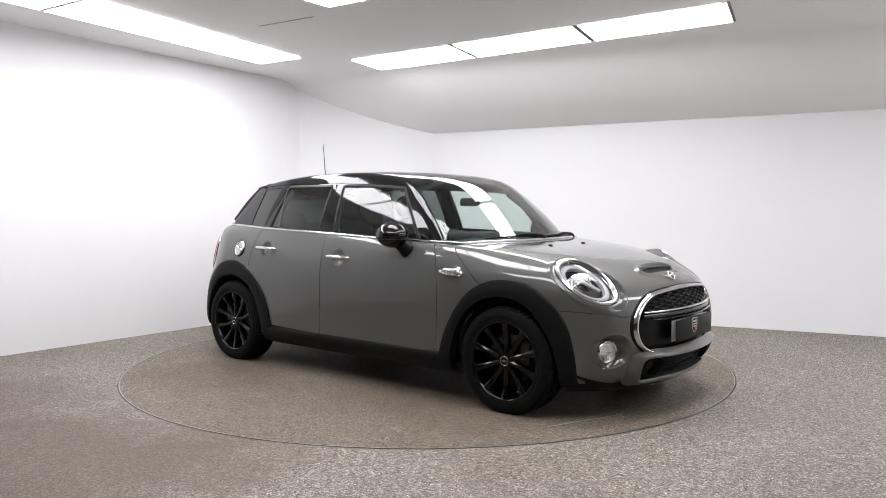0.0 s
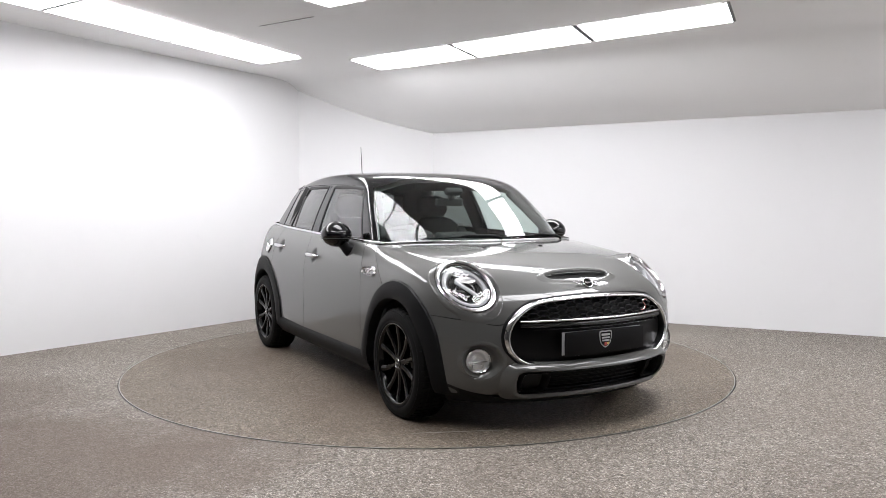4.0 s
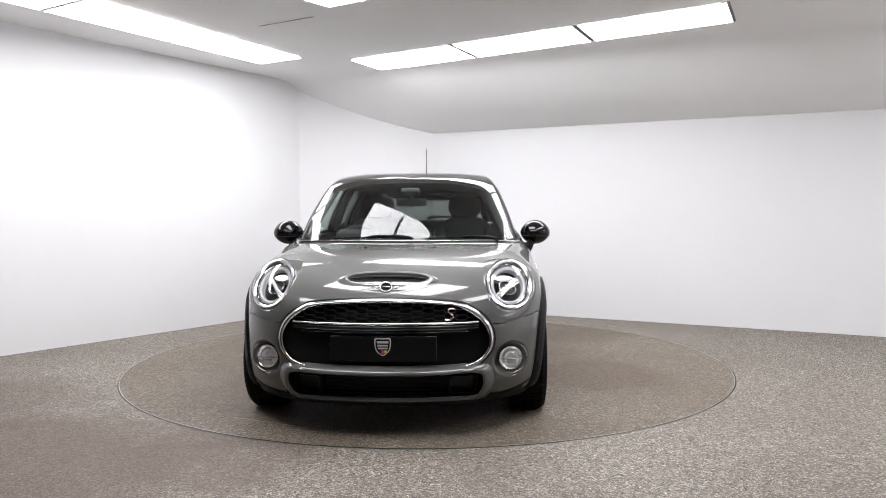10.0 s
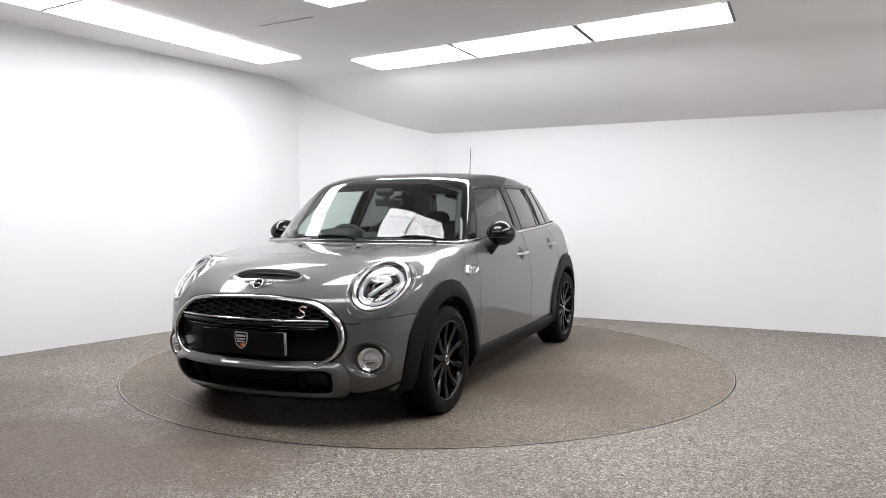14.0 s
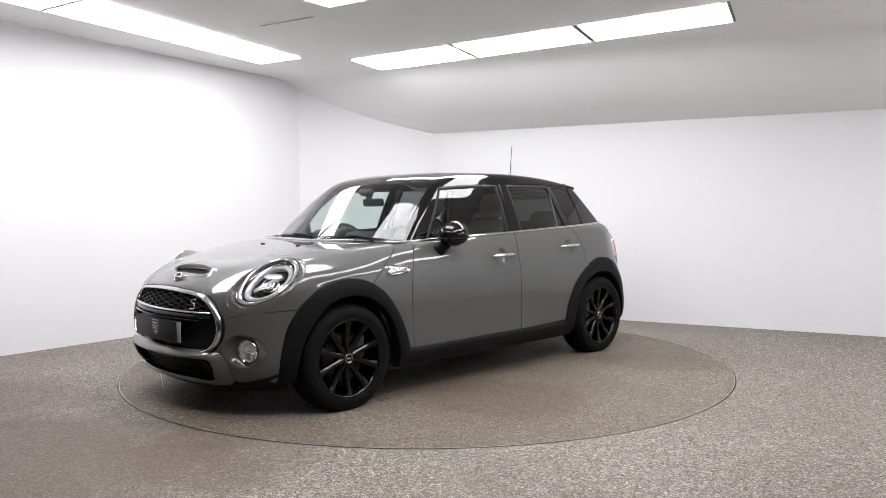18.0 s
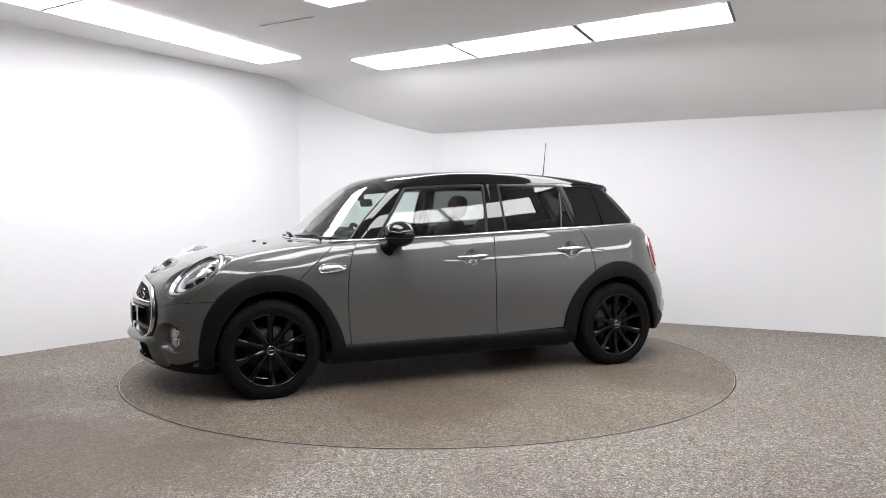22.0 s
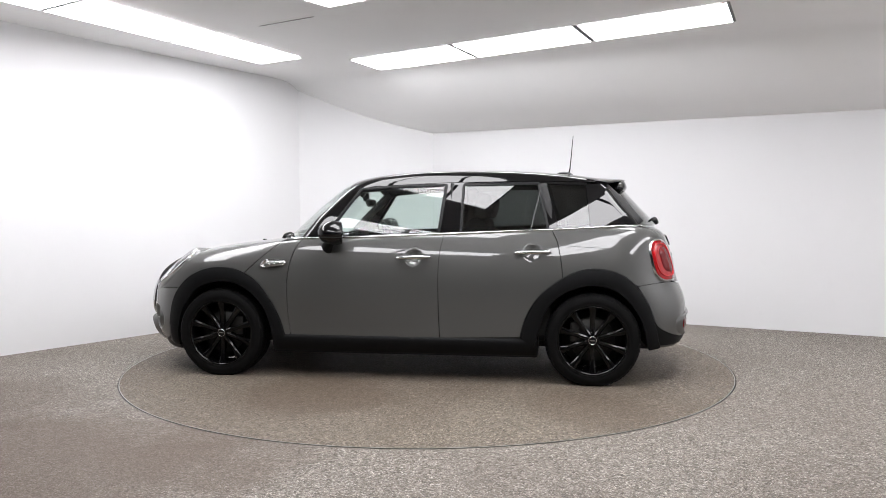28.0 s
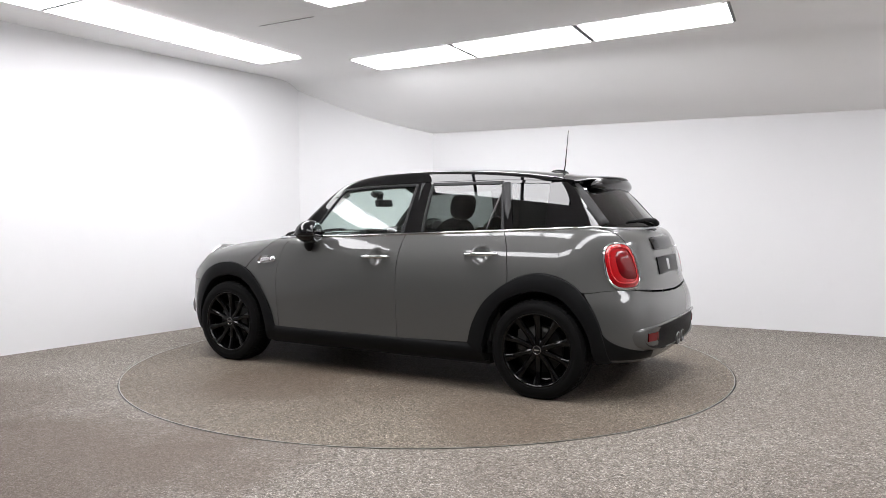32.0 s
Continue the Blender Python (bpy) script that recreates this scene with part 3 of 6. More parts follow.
# panel between bonnet and front door
arch_f = spline(ARCH_F, 120)
k_cut = int(np.argmin(np.linalg.norm(arch_f - np.array(CLAM[0]), axis=1)))
COWL_SIDE = coons(even(arch_f[k_cut:], 14), even([(0.858, 0.943), (0.708, 0.957)], 14), even(spline(CLAM, 30), 24), even(np.vstack([[(0.811, 0.290)], spline(DOOR_F, 60)]), 24))
both_sides(lambda s: flank_panel("front_wing", COWL_SIDE, s, "grey panel between bonnet and front door"))
# rear quarters: up to the tail seam
k_rc = int(np.argmin(np.linalg.norm(arch_r - cut, axis=1)))
k_rs = int(np.argmin(np.linalg.norm(arch_r - np.array((-1.565, 0.658)), axis=1)))
quarter_bottom = even(arch_r[k_rc:k_rs + 1], 24)

# rear quarter: wraps round the corner to the tailgate
q_low = np.vstack([on_side(lower_form, quarter_bottom), radial(lower_form, spline([(-1.57, 0.80, 0.658), (-1.68, 0.73, 0.672), (-1.75, 0.58, 0.672)], 12)[1:])])
q_top = on_side(lower_form, belt_between(-1.018, -1.66, 35)) - np.array([0, 0, 0.0])
gate_edge = radial(lower_form, spline([(-1.75, 0.58, 0.672), (-1.80, 0.575, 0.8), (-1.78, 0.57, 0.92), (-1.72, 0.585, 1.0), (-1.66, 0.60, 1.035)], 22))
q_top[-8:] = np.linspace(q_top[-8], gate_edge[-1], 8)
q_front = on_side(lower_form, spline([tuple(cut), (-1.080, 0.80), (-1.055, 0.936), (-1.018, 1.021)], 22))
QUARTER = radial(lower_form, coons(even(q_low, 35), q_top, q_front, gate_edge))
both_sides(lambda s: panel("rear_quarter", flip(QUARTER, s), PAINT, car, "grey rear quarter panel"))

# tailgate lower half
gate_c0 = radial(lower_form, np.stack([np.full(24, -1.9), np.linspace(0, 0.58, 24), 0.64 + 0.032 * (np.linspace(0, 1, 24) ** 2)], 1))
gate_c1 = radial(lower_form, np.stack([np.full(24, -1.75), np.linspace(0, 0.60, 24), np.full(24, 1.04)], 1))
gate_mid = radial(lower_form, spline([(-1.912, 0, 0.64), (-1.905, 0, 0.82), (-1.885, 0, 0.92), (-1.85, 0, 1.0), (-1.80, 0, 1.04)], 22))
GATE = radial(lower_form, coons(gate_c0, gate_c1, gate_mid, gate_edge))
panel("tailgate", GATE.transpose(1, 0, 2), PAINT, car, "grey tailgate", mirror=True, edges="lrt")

# bonnet: one clamshell from wheel arch to wheel arch
seam = [(1.612, 0.83, 0.612), (1.70, 0.79, 0.609), (1.80, 0.67, 0.597), (1.90, 0.56, 0.580), (1.955, 0.50, 0.625), (1.965, 0.43, 0.676), (1.975, 0.32, 0.703),
        (1.98, 0.16, 0.715), (1.975, 0.0, 0.718)]
b_front = radial(lower_form, spline(seam, 88))
k_a = int(np.argmin(np.linalg.norm(arch_f - np.array((1.612, 0.612)), axis=1)))
b_side = even(np.vstack([on_side(lower_form, arch_f[k_a:k_cut + 1]), on_side(lower_form, spline(CLAM, 24))[1:]]), 90)
b_side[0] = b_front[0]
cowl_line = spline([(0.858, 0.755, 0.943), (0.90, 0.62, 0.955), (0.955, 0.40, 0.965), (0.985, 0.2, 0.97), (0.992, 0, 0.972)], 88)
b_cowl = radial(lower_form, cowl_line)
b_mid = radial(lower_form, even(np.array([p for p in [(x, 0, z) for x, z in spline(NOSE, 200)] if p[0] >= 0.992 and p[2] >= 0.71]), 90))
BONNET = radial(lower_form, coons(b_front, b_cowl, b_side, b_mid), axis_x=(-1.15, 1.1))

HEAD_C = Vector((1.682, 0.634, 0.752))
HEAD_RY, HEAD_RZ = 0.129, 0.134
SCOOP_X = 1.820


def head_plane(y, z):
    """x of the lamp's tilted plane."""
    return HEAD_C.x - 0.95 * (z - HEAD_C.z) - 0.54 * (y - HEAD_C.y)


HEAD_N = Vector((1.0, 0.54, 0.95)).normalized()


def head_radius(p):
    n = np.array([1.0, 0.54, 0.95])
    q = np.stack([p[:, 0], np.abs(p[:, 1]), p[:, 2]], 1)
    t = (q - np.array(HEAD_C)) @ n / (n @ n)
    q = q - t[:, None] * n
    return np.hypot((q[:, 1] - HEAD_C.y) / HEAD_RY, (q[:, 2] - HEAD_C.z) / HEAD_RZ) + (np.abs(t) > 0.12) * 9


GRILLE = [(0.0, 0.714), (0.324, 0.698), (0.439, 0.667), (0.524, 0.596), (0.553, 0.51), (0.528, 0.432), (0.443, 0.370), (0.274, 0.352), (0.0, 0.346)]
GRILLE_IN = [(0.0, 0.694), (0.30, 0.681), (0.405, 0.655), (0.490, 0.592), (0.527, 0.512), (0.503, 0.436), (0.430, 0.390), (0.27, 0.374), (0.0, 0.370)]


def full_loop(half, count):
    h = [tuple(a) for a in half]
    return ring(h[:-1] + [(0.0, h[-1][1])] + [(-y, z) for y, z in h[-2:0:-1]], count)


GRILLE_LOOP, GRILLE_IN_LOOP = full_loop(GRILLE, 120), full_loop(GRILLE_IN, 120)
FOG_C = (0.643, 0.389)


def inside_loop(loop, y, z):
    a, b = loop, np.roll(loop, -1, axis=0)
    cross = (a[:, 1] > z[:, None]) != (b[:, 1] > z[:, None])
    yi = a[:, 0] + (z[:, None] - a[:, 1]) / (b[:, 1] - a[:, 1] + 1e-12) * (b[:, 0] - a[:, 0])
    return (cross & (y[:, None] < yi)).sum(1) % 2 == 1


MID_LOOP = (GRILLE_LOOP + GRILLE_IN_LOOP) / 2


def bonnet_keep(p):
    head = head_radius(p) > 1.10
    scoop = (np.abs(p[:, 1]) / 0.205) ** 3 + (np.abs(p[:, 0] - SCOOP_X) / 0.028) ** 3 > 1.0
    grille_hole = inside_loop(MID_LOOP, p[:, 1], p[:, 2]) & (p[:, 0] > 1.8)
    return head & scoop & ~grille_hole


panel("bonnet", BONNET.transpose(1, 0, 2)[:, ::-1], PAINT, car, "grey clamshell bonnet with an air scoop", mirror=True, keep=bonnet_keep, edges="lrt")

# front bumper: wraps round the nose below the bonnet
INTAKE = full_loop([(0.0, 0.338), (0.30, 0.338), (0.47, 0.341), (0.498, 0.30), (0.482, 0.238), (0.44, 0.215), (0.30, 0.215), (0.0, 0.215)], 100)


def bumper_keep(p):
    hole = inside_loop(MID_LOOP, p[:, 1], p[:, 2]) | inside_loop(INTAKE, p[:, 1], p[:, 2])
    fog = np.hypot(np.abs(p[:, 1]) - FOG_C[0], p[:, 2] - FOG_C[1]) < 0.094
    return ~(hole | fog)


arch_front_edge = spline([(1.612, 0.612), (1.665, 0.52), (1.69, 0.42), (1.70, 0.32), (1.69, 0.21)], 50)
nb = 110
bt = even(b_front, nb)[::-1]
bb = radial(lower_form, np.stack([np.interp(np.linspace(0, 1, nb), [0, 0.5, 0.8, 1], [2.0, 1.93, 1.8, 1.69]), np.linspace(0, 0.80, nb), np.full(nb, 0.205)], 1))
bm_mid = radial(lower_form, np.stack([np.full(50, 2.0), np.zeros(50), np.linspace(0.205, 0.716, 50)], 1))
b_arch = on_side(lower_form, arch_front_edge)[::-1]
b_arch[-1] = b_front[0]
BUMPER = radial(lower_form, coons(bb, bt, bm_mid, b_arch), axis_x=(-1.15, 1.0), axis_z=(0.35, 0.6))
panel("front_bumper", BUMPER.transpose(1, 0, 2), PAINT, car, "grey front bumper", mirror=True, keep=bumper_keep, edges="lrt")

# rear bumper
rb_top = np.vstack([radial(lower_form, np.stack([np.full(40, -1.92), np.linspace(0, 0.58, 40), 0.646 + 0.032 * np.linspace(0, 1, 40) ** 2], 1)),
                    radial(lower_form, spline([(-1.75, 0.58, 0.678), (-1.68, 0.73, 0.676), (-1.57, 0.80, 0.660)], 20))[1:]])
rb_top = even(rb_top, 60)
rb_bot = radial(lower_form, np.stack([np.interp(np.linspace(0, 1, 60), [0, 0.6, 1], [-1.88, -1.8, -1.70]), np.linspace(0, 0.79, 60), np.full(60, 0.252)], 1), axis_z=(0.38, 0.6))
rb_arch = on_side(lower_form, spline([(-1.715, 0.252), (-1.705, 0.34), (-1.651, 0.518), (-1.57, 0.660)], 30))
rb_mid = radial(lower_form, np.stack([np.full(30, -1.95), np.zeros(30), np.linspace(0.252, 0.634, 30)], 1))
REAR_BUMPER = radial(lower_form, coons(rb_bot, rb_top, rb_mid, rb_arch), axis_z=(0.4, 0.6))
panel("rear_bumper", REAR_BUMPER.transpose(1, 0, 2), PAINT, car, "grey rear bumper", mirror=True, edges="lrt")


# black arch trims and sills
def arch_trim(outer, inner_line, s):
    n = 60
    o, i = even(spline(outer, 100), n), even(spline(inner_line, 100), n)
    rows = []
    for k, (t, off) in enumerate(((0.0, 0.001), (0.03, 0.012), (0.3, 0.018), (0.75, 0.02), (0.96, 0.016), (1.0, 0.006))):
        xz = o * (1 - t) + i * t
        rows.append(on_side(lower_form, xz, 0.0) + np.array([0, off, 0]))
    rows.append(rows[-1] - np.array([0, 0.05, 0]))
    g = flip(np.stack(rows, 1), s)
    return panel("wheel_arch_trim", g, PLASTIC, car, "matt black plastic wheel arch trim", gap=0, depth=0.0)


for s in (1, -1):
    arch_trim([(1.70, 0.20), (1.705, 0.32)] + ARCH_F, [(1.615, 0.20), (1.615, 0.30)] + ARCH_F_IN[1:], s)
    arch_trim(ARCH_R + [(-1.728, 0.25)], ARCH_R_IN + [(-1.645, 0.24)], s)


def sill(s):
    x = np.linspace(0.90, -0.92, 40)
    rows = []
    for z, off in ((0.315, -0.012), (0.300, 0.004), (0.285, 0.012), (0.25, 0.014), (0.19, 0.008), (0.15, -0.012), (0.135, -0.06), (0.135, -0.2)):
        q = on_side(lower_form, np.stack([x, np.full(40, z)], 1))
        q[:, 1] += off
        rows.append(q)
    return panel("sill", flip(np.stack(rows, 1), s), PLASTIC, car, "black plastic side sill", gap=0, depth=0)


both_sides(sill)

# cabin: screen, roof, pillars, glass


def screen_half(z):
    return np.interp(z, [0.96, 1.1, 1.25, 1.34, 1.40], [0.704, 0.662, 0.610, 0.570, 0.54])


ty = np.linspace(0, 1, 30)
ws_top = np.interp(ty, [0, 0.6, 1], [1.386, 1.381, 1.364])
ws_low = np.interp(ty, [0, 0.5, 1], [0.968, 0.966, 0.962])
yy = np.empty((30, 24))
zz = np.empty((30, 24))
for j, v in enumerate(np.linspace(0, 1, 24)):
    zz[:, j] = ws_low * (1 - v) + ws_top * v
    yy[:, j] = ty * screen_half(zz[:, j])
WINDSCREEN = on_end(upper_form, np.stack([yy, zz], -1), 1)
panel("windscreen", WINDSCREEN.transpose(1, 0, 2), CLEAR, car, "clear windscreen reflecting the ceiling lights", mirror=True, gap=0, depth=0)
# roof: from the screen's head to the spoiler
rail_x = np.linspace(0.40, -1.42, 50)
RAIL = np.stack([rail_x, np.interp(rail_x, [-1.42, -1.2, -0.9, -0.3, 0.1, 0.3, 0.4], [1.345, 1.352, 1.360, 1.352, 1.335, 1.317, 1.302])], 1)
rail_pts = on_side(upper_form, RAIL)
head_pts = WINDSCREEN[:, -1]
roof_mid = np.array([(x, 0, z) for x, z in spline(SCREEN, 300)])
roof_mid = roof_mid[(roof_mid[:, 2] > 1.386) | (roof_mid[:, 0] < -1.0)]
roof_back = np.linspace(roof_mid[-1], rail_pts[-1], 30)
edge = np.vstack([np.linspace(head_pts[-1], rail_pts[0], 6)[:-1], rail_pts])
ROOF = radial(upper_form, coons(head_pts, roof_back, even(roof_mid, 60), even(edge, 60)), axis_x=(-1.0, 0.1), axis_z=(1.0, 1.0))
panel("roof", ROOF.transpose(1, 0, 2), GLOSS_BLACK, car, "gloss black roof", mirror=True, edges="t", gap=0)


# side glass lines (x, z)
def line_between(a, b, n=30):
    return even([a, b], n)


def glass_panel(name, xz, s, mat, label, inset=0.004, parent=car):
    g = on_side(upper_form, xz) - np.array([0, inset, 0])
    return panel(name, flip(g, s), mat, parent, label, gap=0, depth=0)


def trim_panel(name, xz, s, mat, label, offset=0.0, depth=0.02):
    g = on_side(upper_form, xz) + np.array([0, offset, 0])
    return panel(name, flip(g, s), mat, car, label, gap=0.0008, depth=depth)


A_BACK = [(0.560, 0.968), (0.500, 1.06), (0.437, 1.155), (0.385, 1.233), (0.335, 1.303)]
WIN_TOP = lambda x: float(np.interp(x, [-1.3, -0.95, -0.4, 0.0, 0.2, 0.335], [1.33, 1.340, 1.336, 1.327, 1.316, 1.303]))
BELT_UP = lambda x: float(np.interp(x, [-1.55, -1.0, -0.25, 0.6, 0.78], [1.045, 1.030, 1.000, 0.972, 0.964]))


def quad_patch(a, b, c, d, n=24, m=16):
    """Flank patch: a-b along the belt, d-c along the roof; a, d the front edge."""
    low = [(x, BELT_UP(x)) for x in np.linspace(a, b, n)]
    top = [(x, WIN_TOP(x)) for x in np.linspace(d, c, n)]
    return coons(low, top, line_between((a, BELT_UP(a)), (d, WIN_TOP(d)), m), line_between((b, BELT_UP(b)), (c, WIN_TOP(c)), m))


for s in (1, -1):
    # screen pillar, from the screen's edge to the door frame
    edge_pts = WINDSCREEN[-1]
    door_line = on_side(upper_form, spline(A_BACK, 24))
    pillar = radial(upper_form, coons(edge_pts, door_line, line_between(edge_pts[0], door_line[0], 12), line_between(edge_pts[-1], door_line[-1], 12)), axis_x=(-1.0, 0.2), axis_z=(0.95, 1.1))
    panel("screen_pillar", flip(pillar, s), GLOSS_BLACK, car, "gloss black screen pillar", gap=0.0005, edges="lrbt")
    glass_panel("front_door_window", quad_patch(0.545, -0.245, -0.285, 0.322), s, CLEAR, "clear front door window", parent=front_doors[0 if s == 1 else 1])
    trim_panel("centre_pillar", quad_patch(-0.245, -0.402, -0.408, -0.285, 8), s, GLOSS_BLACK, "gloss black pillar between the doors")
    glass_panel("rear_door_window", quad_patch(-0.402, -0.985, -0.925, -0.408), s, PRIVACY, "dark tinted rear door window", parent=rear_doors[0 if s == 1 else 1])
    trim_panel("rear_pillar", quad_patch(-0.985, -1.06, -0.985, -0.925, 8), s, GLOSS_BLACK, "gloss black rear door frame")
    glass_panel("quarter_window", quad_patch(-1.06, -1.27, -1.245, -0.985), s, PRIVACY, "dark tinted rear quarter window")

# hatch glass and its pillars
hz = np.linspace(1.052, 1.335, 20)
hy = np.linspace(0, 1, 26)
HATCH_HALF = lambda z: np.interp(z, [1.04, 1.2, 1.34], [0.60, 0.555, 0.49])
hyz = np.stack([hy[:, None] * HATCH_HALF(hz)[None], np.broadcast_to(hz, (26, 20))], -1)
HATCH_GLASS = on_end(upper_form, hyz, -1)
panel("hatch_window", HATCH_GLASS.transpose(1, 0, 2), PRIVACY, car, "dark tinted rear window", mirror=True, gap=0, depth=0)
for s in (1, -1):
    fore = on_side(upper_form, line_between((-1.27, 1.038), (-1.245, 1.332), 20))
    hind = HATCH_GLASS[-1]
    pil = radial(upper_form, coons(fore, hind, line_between(fore[0], hind[0], 26), line_between(fore[-1], hind[-1], 26)), axis_x=(-1.2, 0.2), axis_z=(0.95, 1.1))
    panel("hatch_pillar", flip(pil, s), GLOSS_BLACK, car, "gloss black rear pillar", gap=0.0005)


# ---- fittings of the car ----
def normal_of(form, p):
    p = np.asarray(p, float)
    n = np.stack([form(p + d) - form(p - d) for d in np.eye(3) * 0.004], -1)
    return n / (np.linalg.norm(n, axis=-1, keepdims=True) + 1e-9)


def strip(name, rows, mat, parent, label="", closed=True, sharp=40):
    """A band through rows of points (each row a loop or a line)."""
    rows = [np.asarray(r, float) for r in rows]
    n = len(rows[0])
    verts = [tuple(v) for r in rows for v in r]
    faces = []
    for i in range(len(rows) - 1):
        for k in range(n if closed else n - 1):
            j = (k + 1) % n
            faces.append((i * n + k, i * n + j, (i + 1) * n + j, (i + 1) * n + k))
    return part(name, mesh_of(name, verts, faces, mat), parent, label, sharp)


def fan(name, rows, mat, parent, label="", sharp=40):
    """A closed dish: loops running in to a middle point."""
    rows = [np.asarray(r, float) for r in rows]
    n = len(rows[0])
    verts = [tuple(v) for r in rows for v in r] + [tuple(rows[-1].mean(0))]
    faces = [(i * n + k, i * n + (k + 1) % n, (i + 1) * n + (k + 1) % n, (i + 1) * n + k) for i in range(len(rows) - 1) for k in range(n)]
    last = (len(rows) - 1) * n
    faces += [(last + k, last + (k + 1) % n, len(verts) - 1) for k in range(n)]
    return part(name, mesh_of(name, verts, faces, mat), parent, label, sharp)


HEAD_W = np.linspace(0, 2 * np.pi, 72, endpoint=False)


def flat_loop(scale):
    y, z = HEAD_C.y + HEAD_RY * scale * np.sin(HEAD_W), HEAD_C.z + HEAD_RZ * scale * np.cos(HEAD_W)
    return np.stack([head_plane(y, z), y, z], 1)


# the lamp leans a little from its plane towards the skin round it
lean = -lower_form(flat_loop(1.0)) * 0.55
lean_0, lean_c, lean_s = lean.mean(), 2 * (lean * np.cos(HEAD_W)).mean(), 2 * (lean * np.sin(HEAD_W)).mean()


def head_loop(scale, depth, s):
    warp = lean_0 + scale * (lean_c * np.cos(HEAD_W) + lean_s * np.sin(HEAD_W))
    return flip(flat_loop(scale) + np.array(HEAD_N) * (depth + warp)[:, None], s)


def head_skin(scale, lift, s):
    g = radial(lower_form, flat_loop(scale), axis_x=(-1.15, 1.1))
    return flip(g + np.array(HEAD_N) * lift, s)


def headlight(s):
    lamp = strip("headlight", [head_loop(1.0, -0.01, s), head_loop(1.0, 0.008, s), head_loop(0.98, 0.015, s), head_loop(0.93, 0.018, s), head_loop(0.87, 0.014, s), head_loop(0.825, 0.004, s), head_loop(0.81, -0.02, s)], CHROME, car, "round headlight in a broad chrome ring")
    strip("lamp_fairing", [head_skin(1.27, -0.004, s), head_skin(1.21, 0.002, s), (2 * head_skin(1.15, 0.003, s) + head_loop(1.15, 0.004, s)) / 3, (head_skin(1.09, 0.002, s) + 2 * head_loop(1.09, 0.005, s)) / 3,
                           head_loop(1.045, 0.006, s), head_loop(1.012, 0.004, s), head_loop(1.005, -0.03, s)], PAINT, lamp, "grey bulge round the lamp", 60)
    rim = head_loop(0.82, 0, s)
    mid = rim.mean(0)
    ax = np.array(HEAD_N) * np.array([1, s, 1])

    def inner(scale, depth):
        return mid + (rim - mid) * scale + ax * depth

    strip("lamp_edge", [inner(1.005, 0.004), inner(0.985, 0.006), inner(0.95, -0.004), inner(0.92, -0.022)], GLOSS_BLACK, lamp, "black inner bezel")
    fan("reflector", [inner(0.97, -0.024), inner(0.86, -0.040), inner(0.62, -0.055), inner(0.3, -0.060)], PLATE_BLACK, lamp, "dark reflector bowl")
    strip("light_ring", [inner(0.945, -0.026), inner(0.93, -0.008), inner(0.85, -0.002), inner(0.765, -0.008), inner(0.75, -0.034)], LIGHT_TUBE, lamp, "white ring-shaped daytime light")
    across = np.array([-0.53, 0.85 * s, 0])
    across = across / np.linalg.norm(across)
    up = np.cross(across, ax) * -s
    up = up / np.linalg.norm(up)
    if up[2] < 0:
        up = -up

    def disc(centre, r1, r2, depth, n=28):
        w = np.linspace(0, 2 * np.pi, n, endpoint=False)
        c = mid + up * centre[0] + across * centre[1] + ax * depth
        return c + np.outer(np.cos(w) * r1, up) + np.outer(np.sin(w) * r2, across)

    fan("projector", [disc((-0.004, 0.0), 0.045, 0.050, -0.055), disc((-0.004, 0.0), 0.045, 0.050, -0.030), disc((-0.004, 0), 0.040, 0.045, -0.026), disc((-0.004, 0), 0.034, 0.038, -0.034),
                      disc((-0.004, 0), 0.016, 0.018, -0.022)], GLOSS_BLACK, lamp, "black projector lens")
    part("projector_rim", tube("projector_rim", disc((-0.004, 0.0), 0.044, 0.049, -0.027), 0.0025, SATIN, 6, closed=True), lamp, "silver projector rim")
    fan("reflector_shelf", [disc((0.058, 0), 0.022, 0.060, -0.048), disc((0.058, 0), 0.020, 0.056, -0.026), disc((0.058, 0), 0.010, 0.040, -0.024)], WHITE_LAMP, lamp, "bright reflector shelf")
    bar_at = lambda k: mid + up * (0.055 * k - 0.004) + across * (0.072 * k) + ax * (-0.008)
    part("light_bar", tube("light_bar", [bar_at(k) for k in (-1, -0.6, -0.2, 0.2, 0.7)], 0.0105, LIGHT_TUBE, 10), lamp, "white diagonal light bar")
    dome = [inner(k, 0.006 + 0.026 * (1 - k * k)) for k in (0.985, 0.9, 0.75, 0.55, 0.35, 0.15)]
    fan("lens", dome, LENS, lamp, "clear domed lens", 80)


both_sides(headlight)


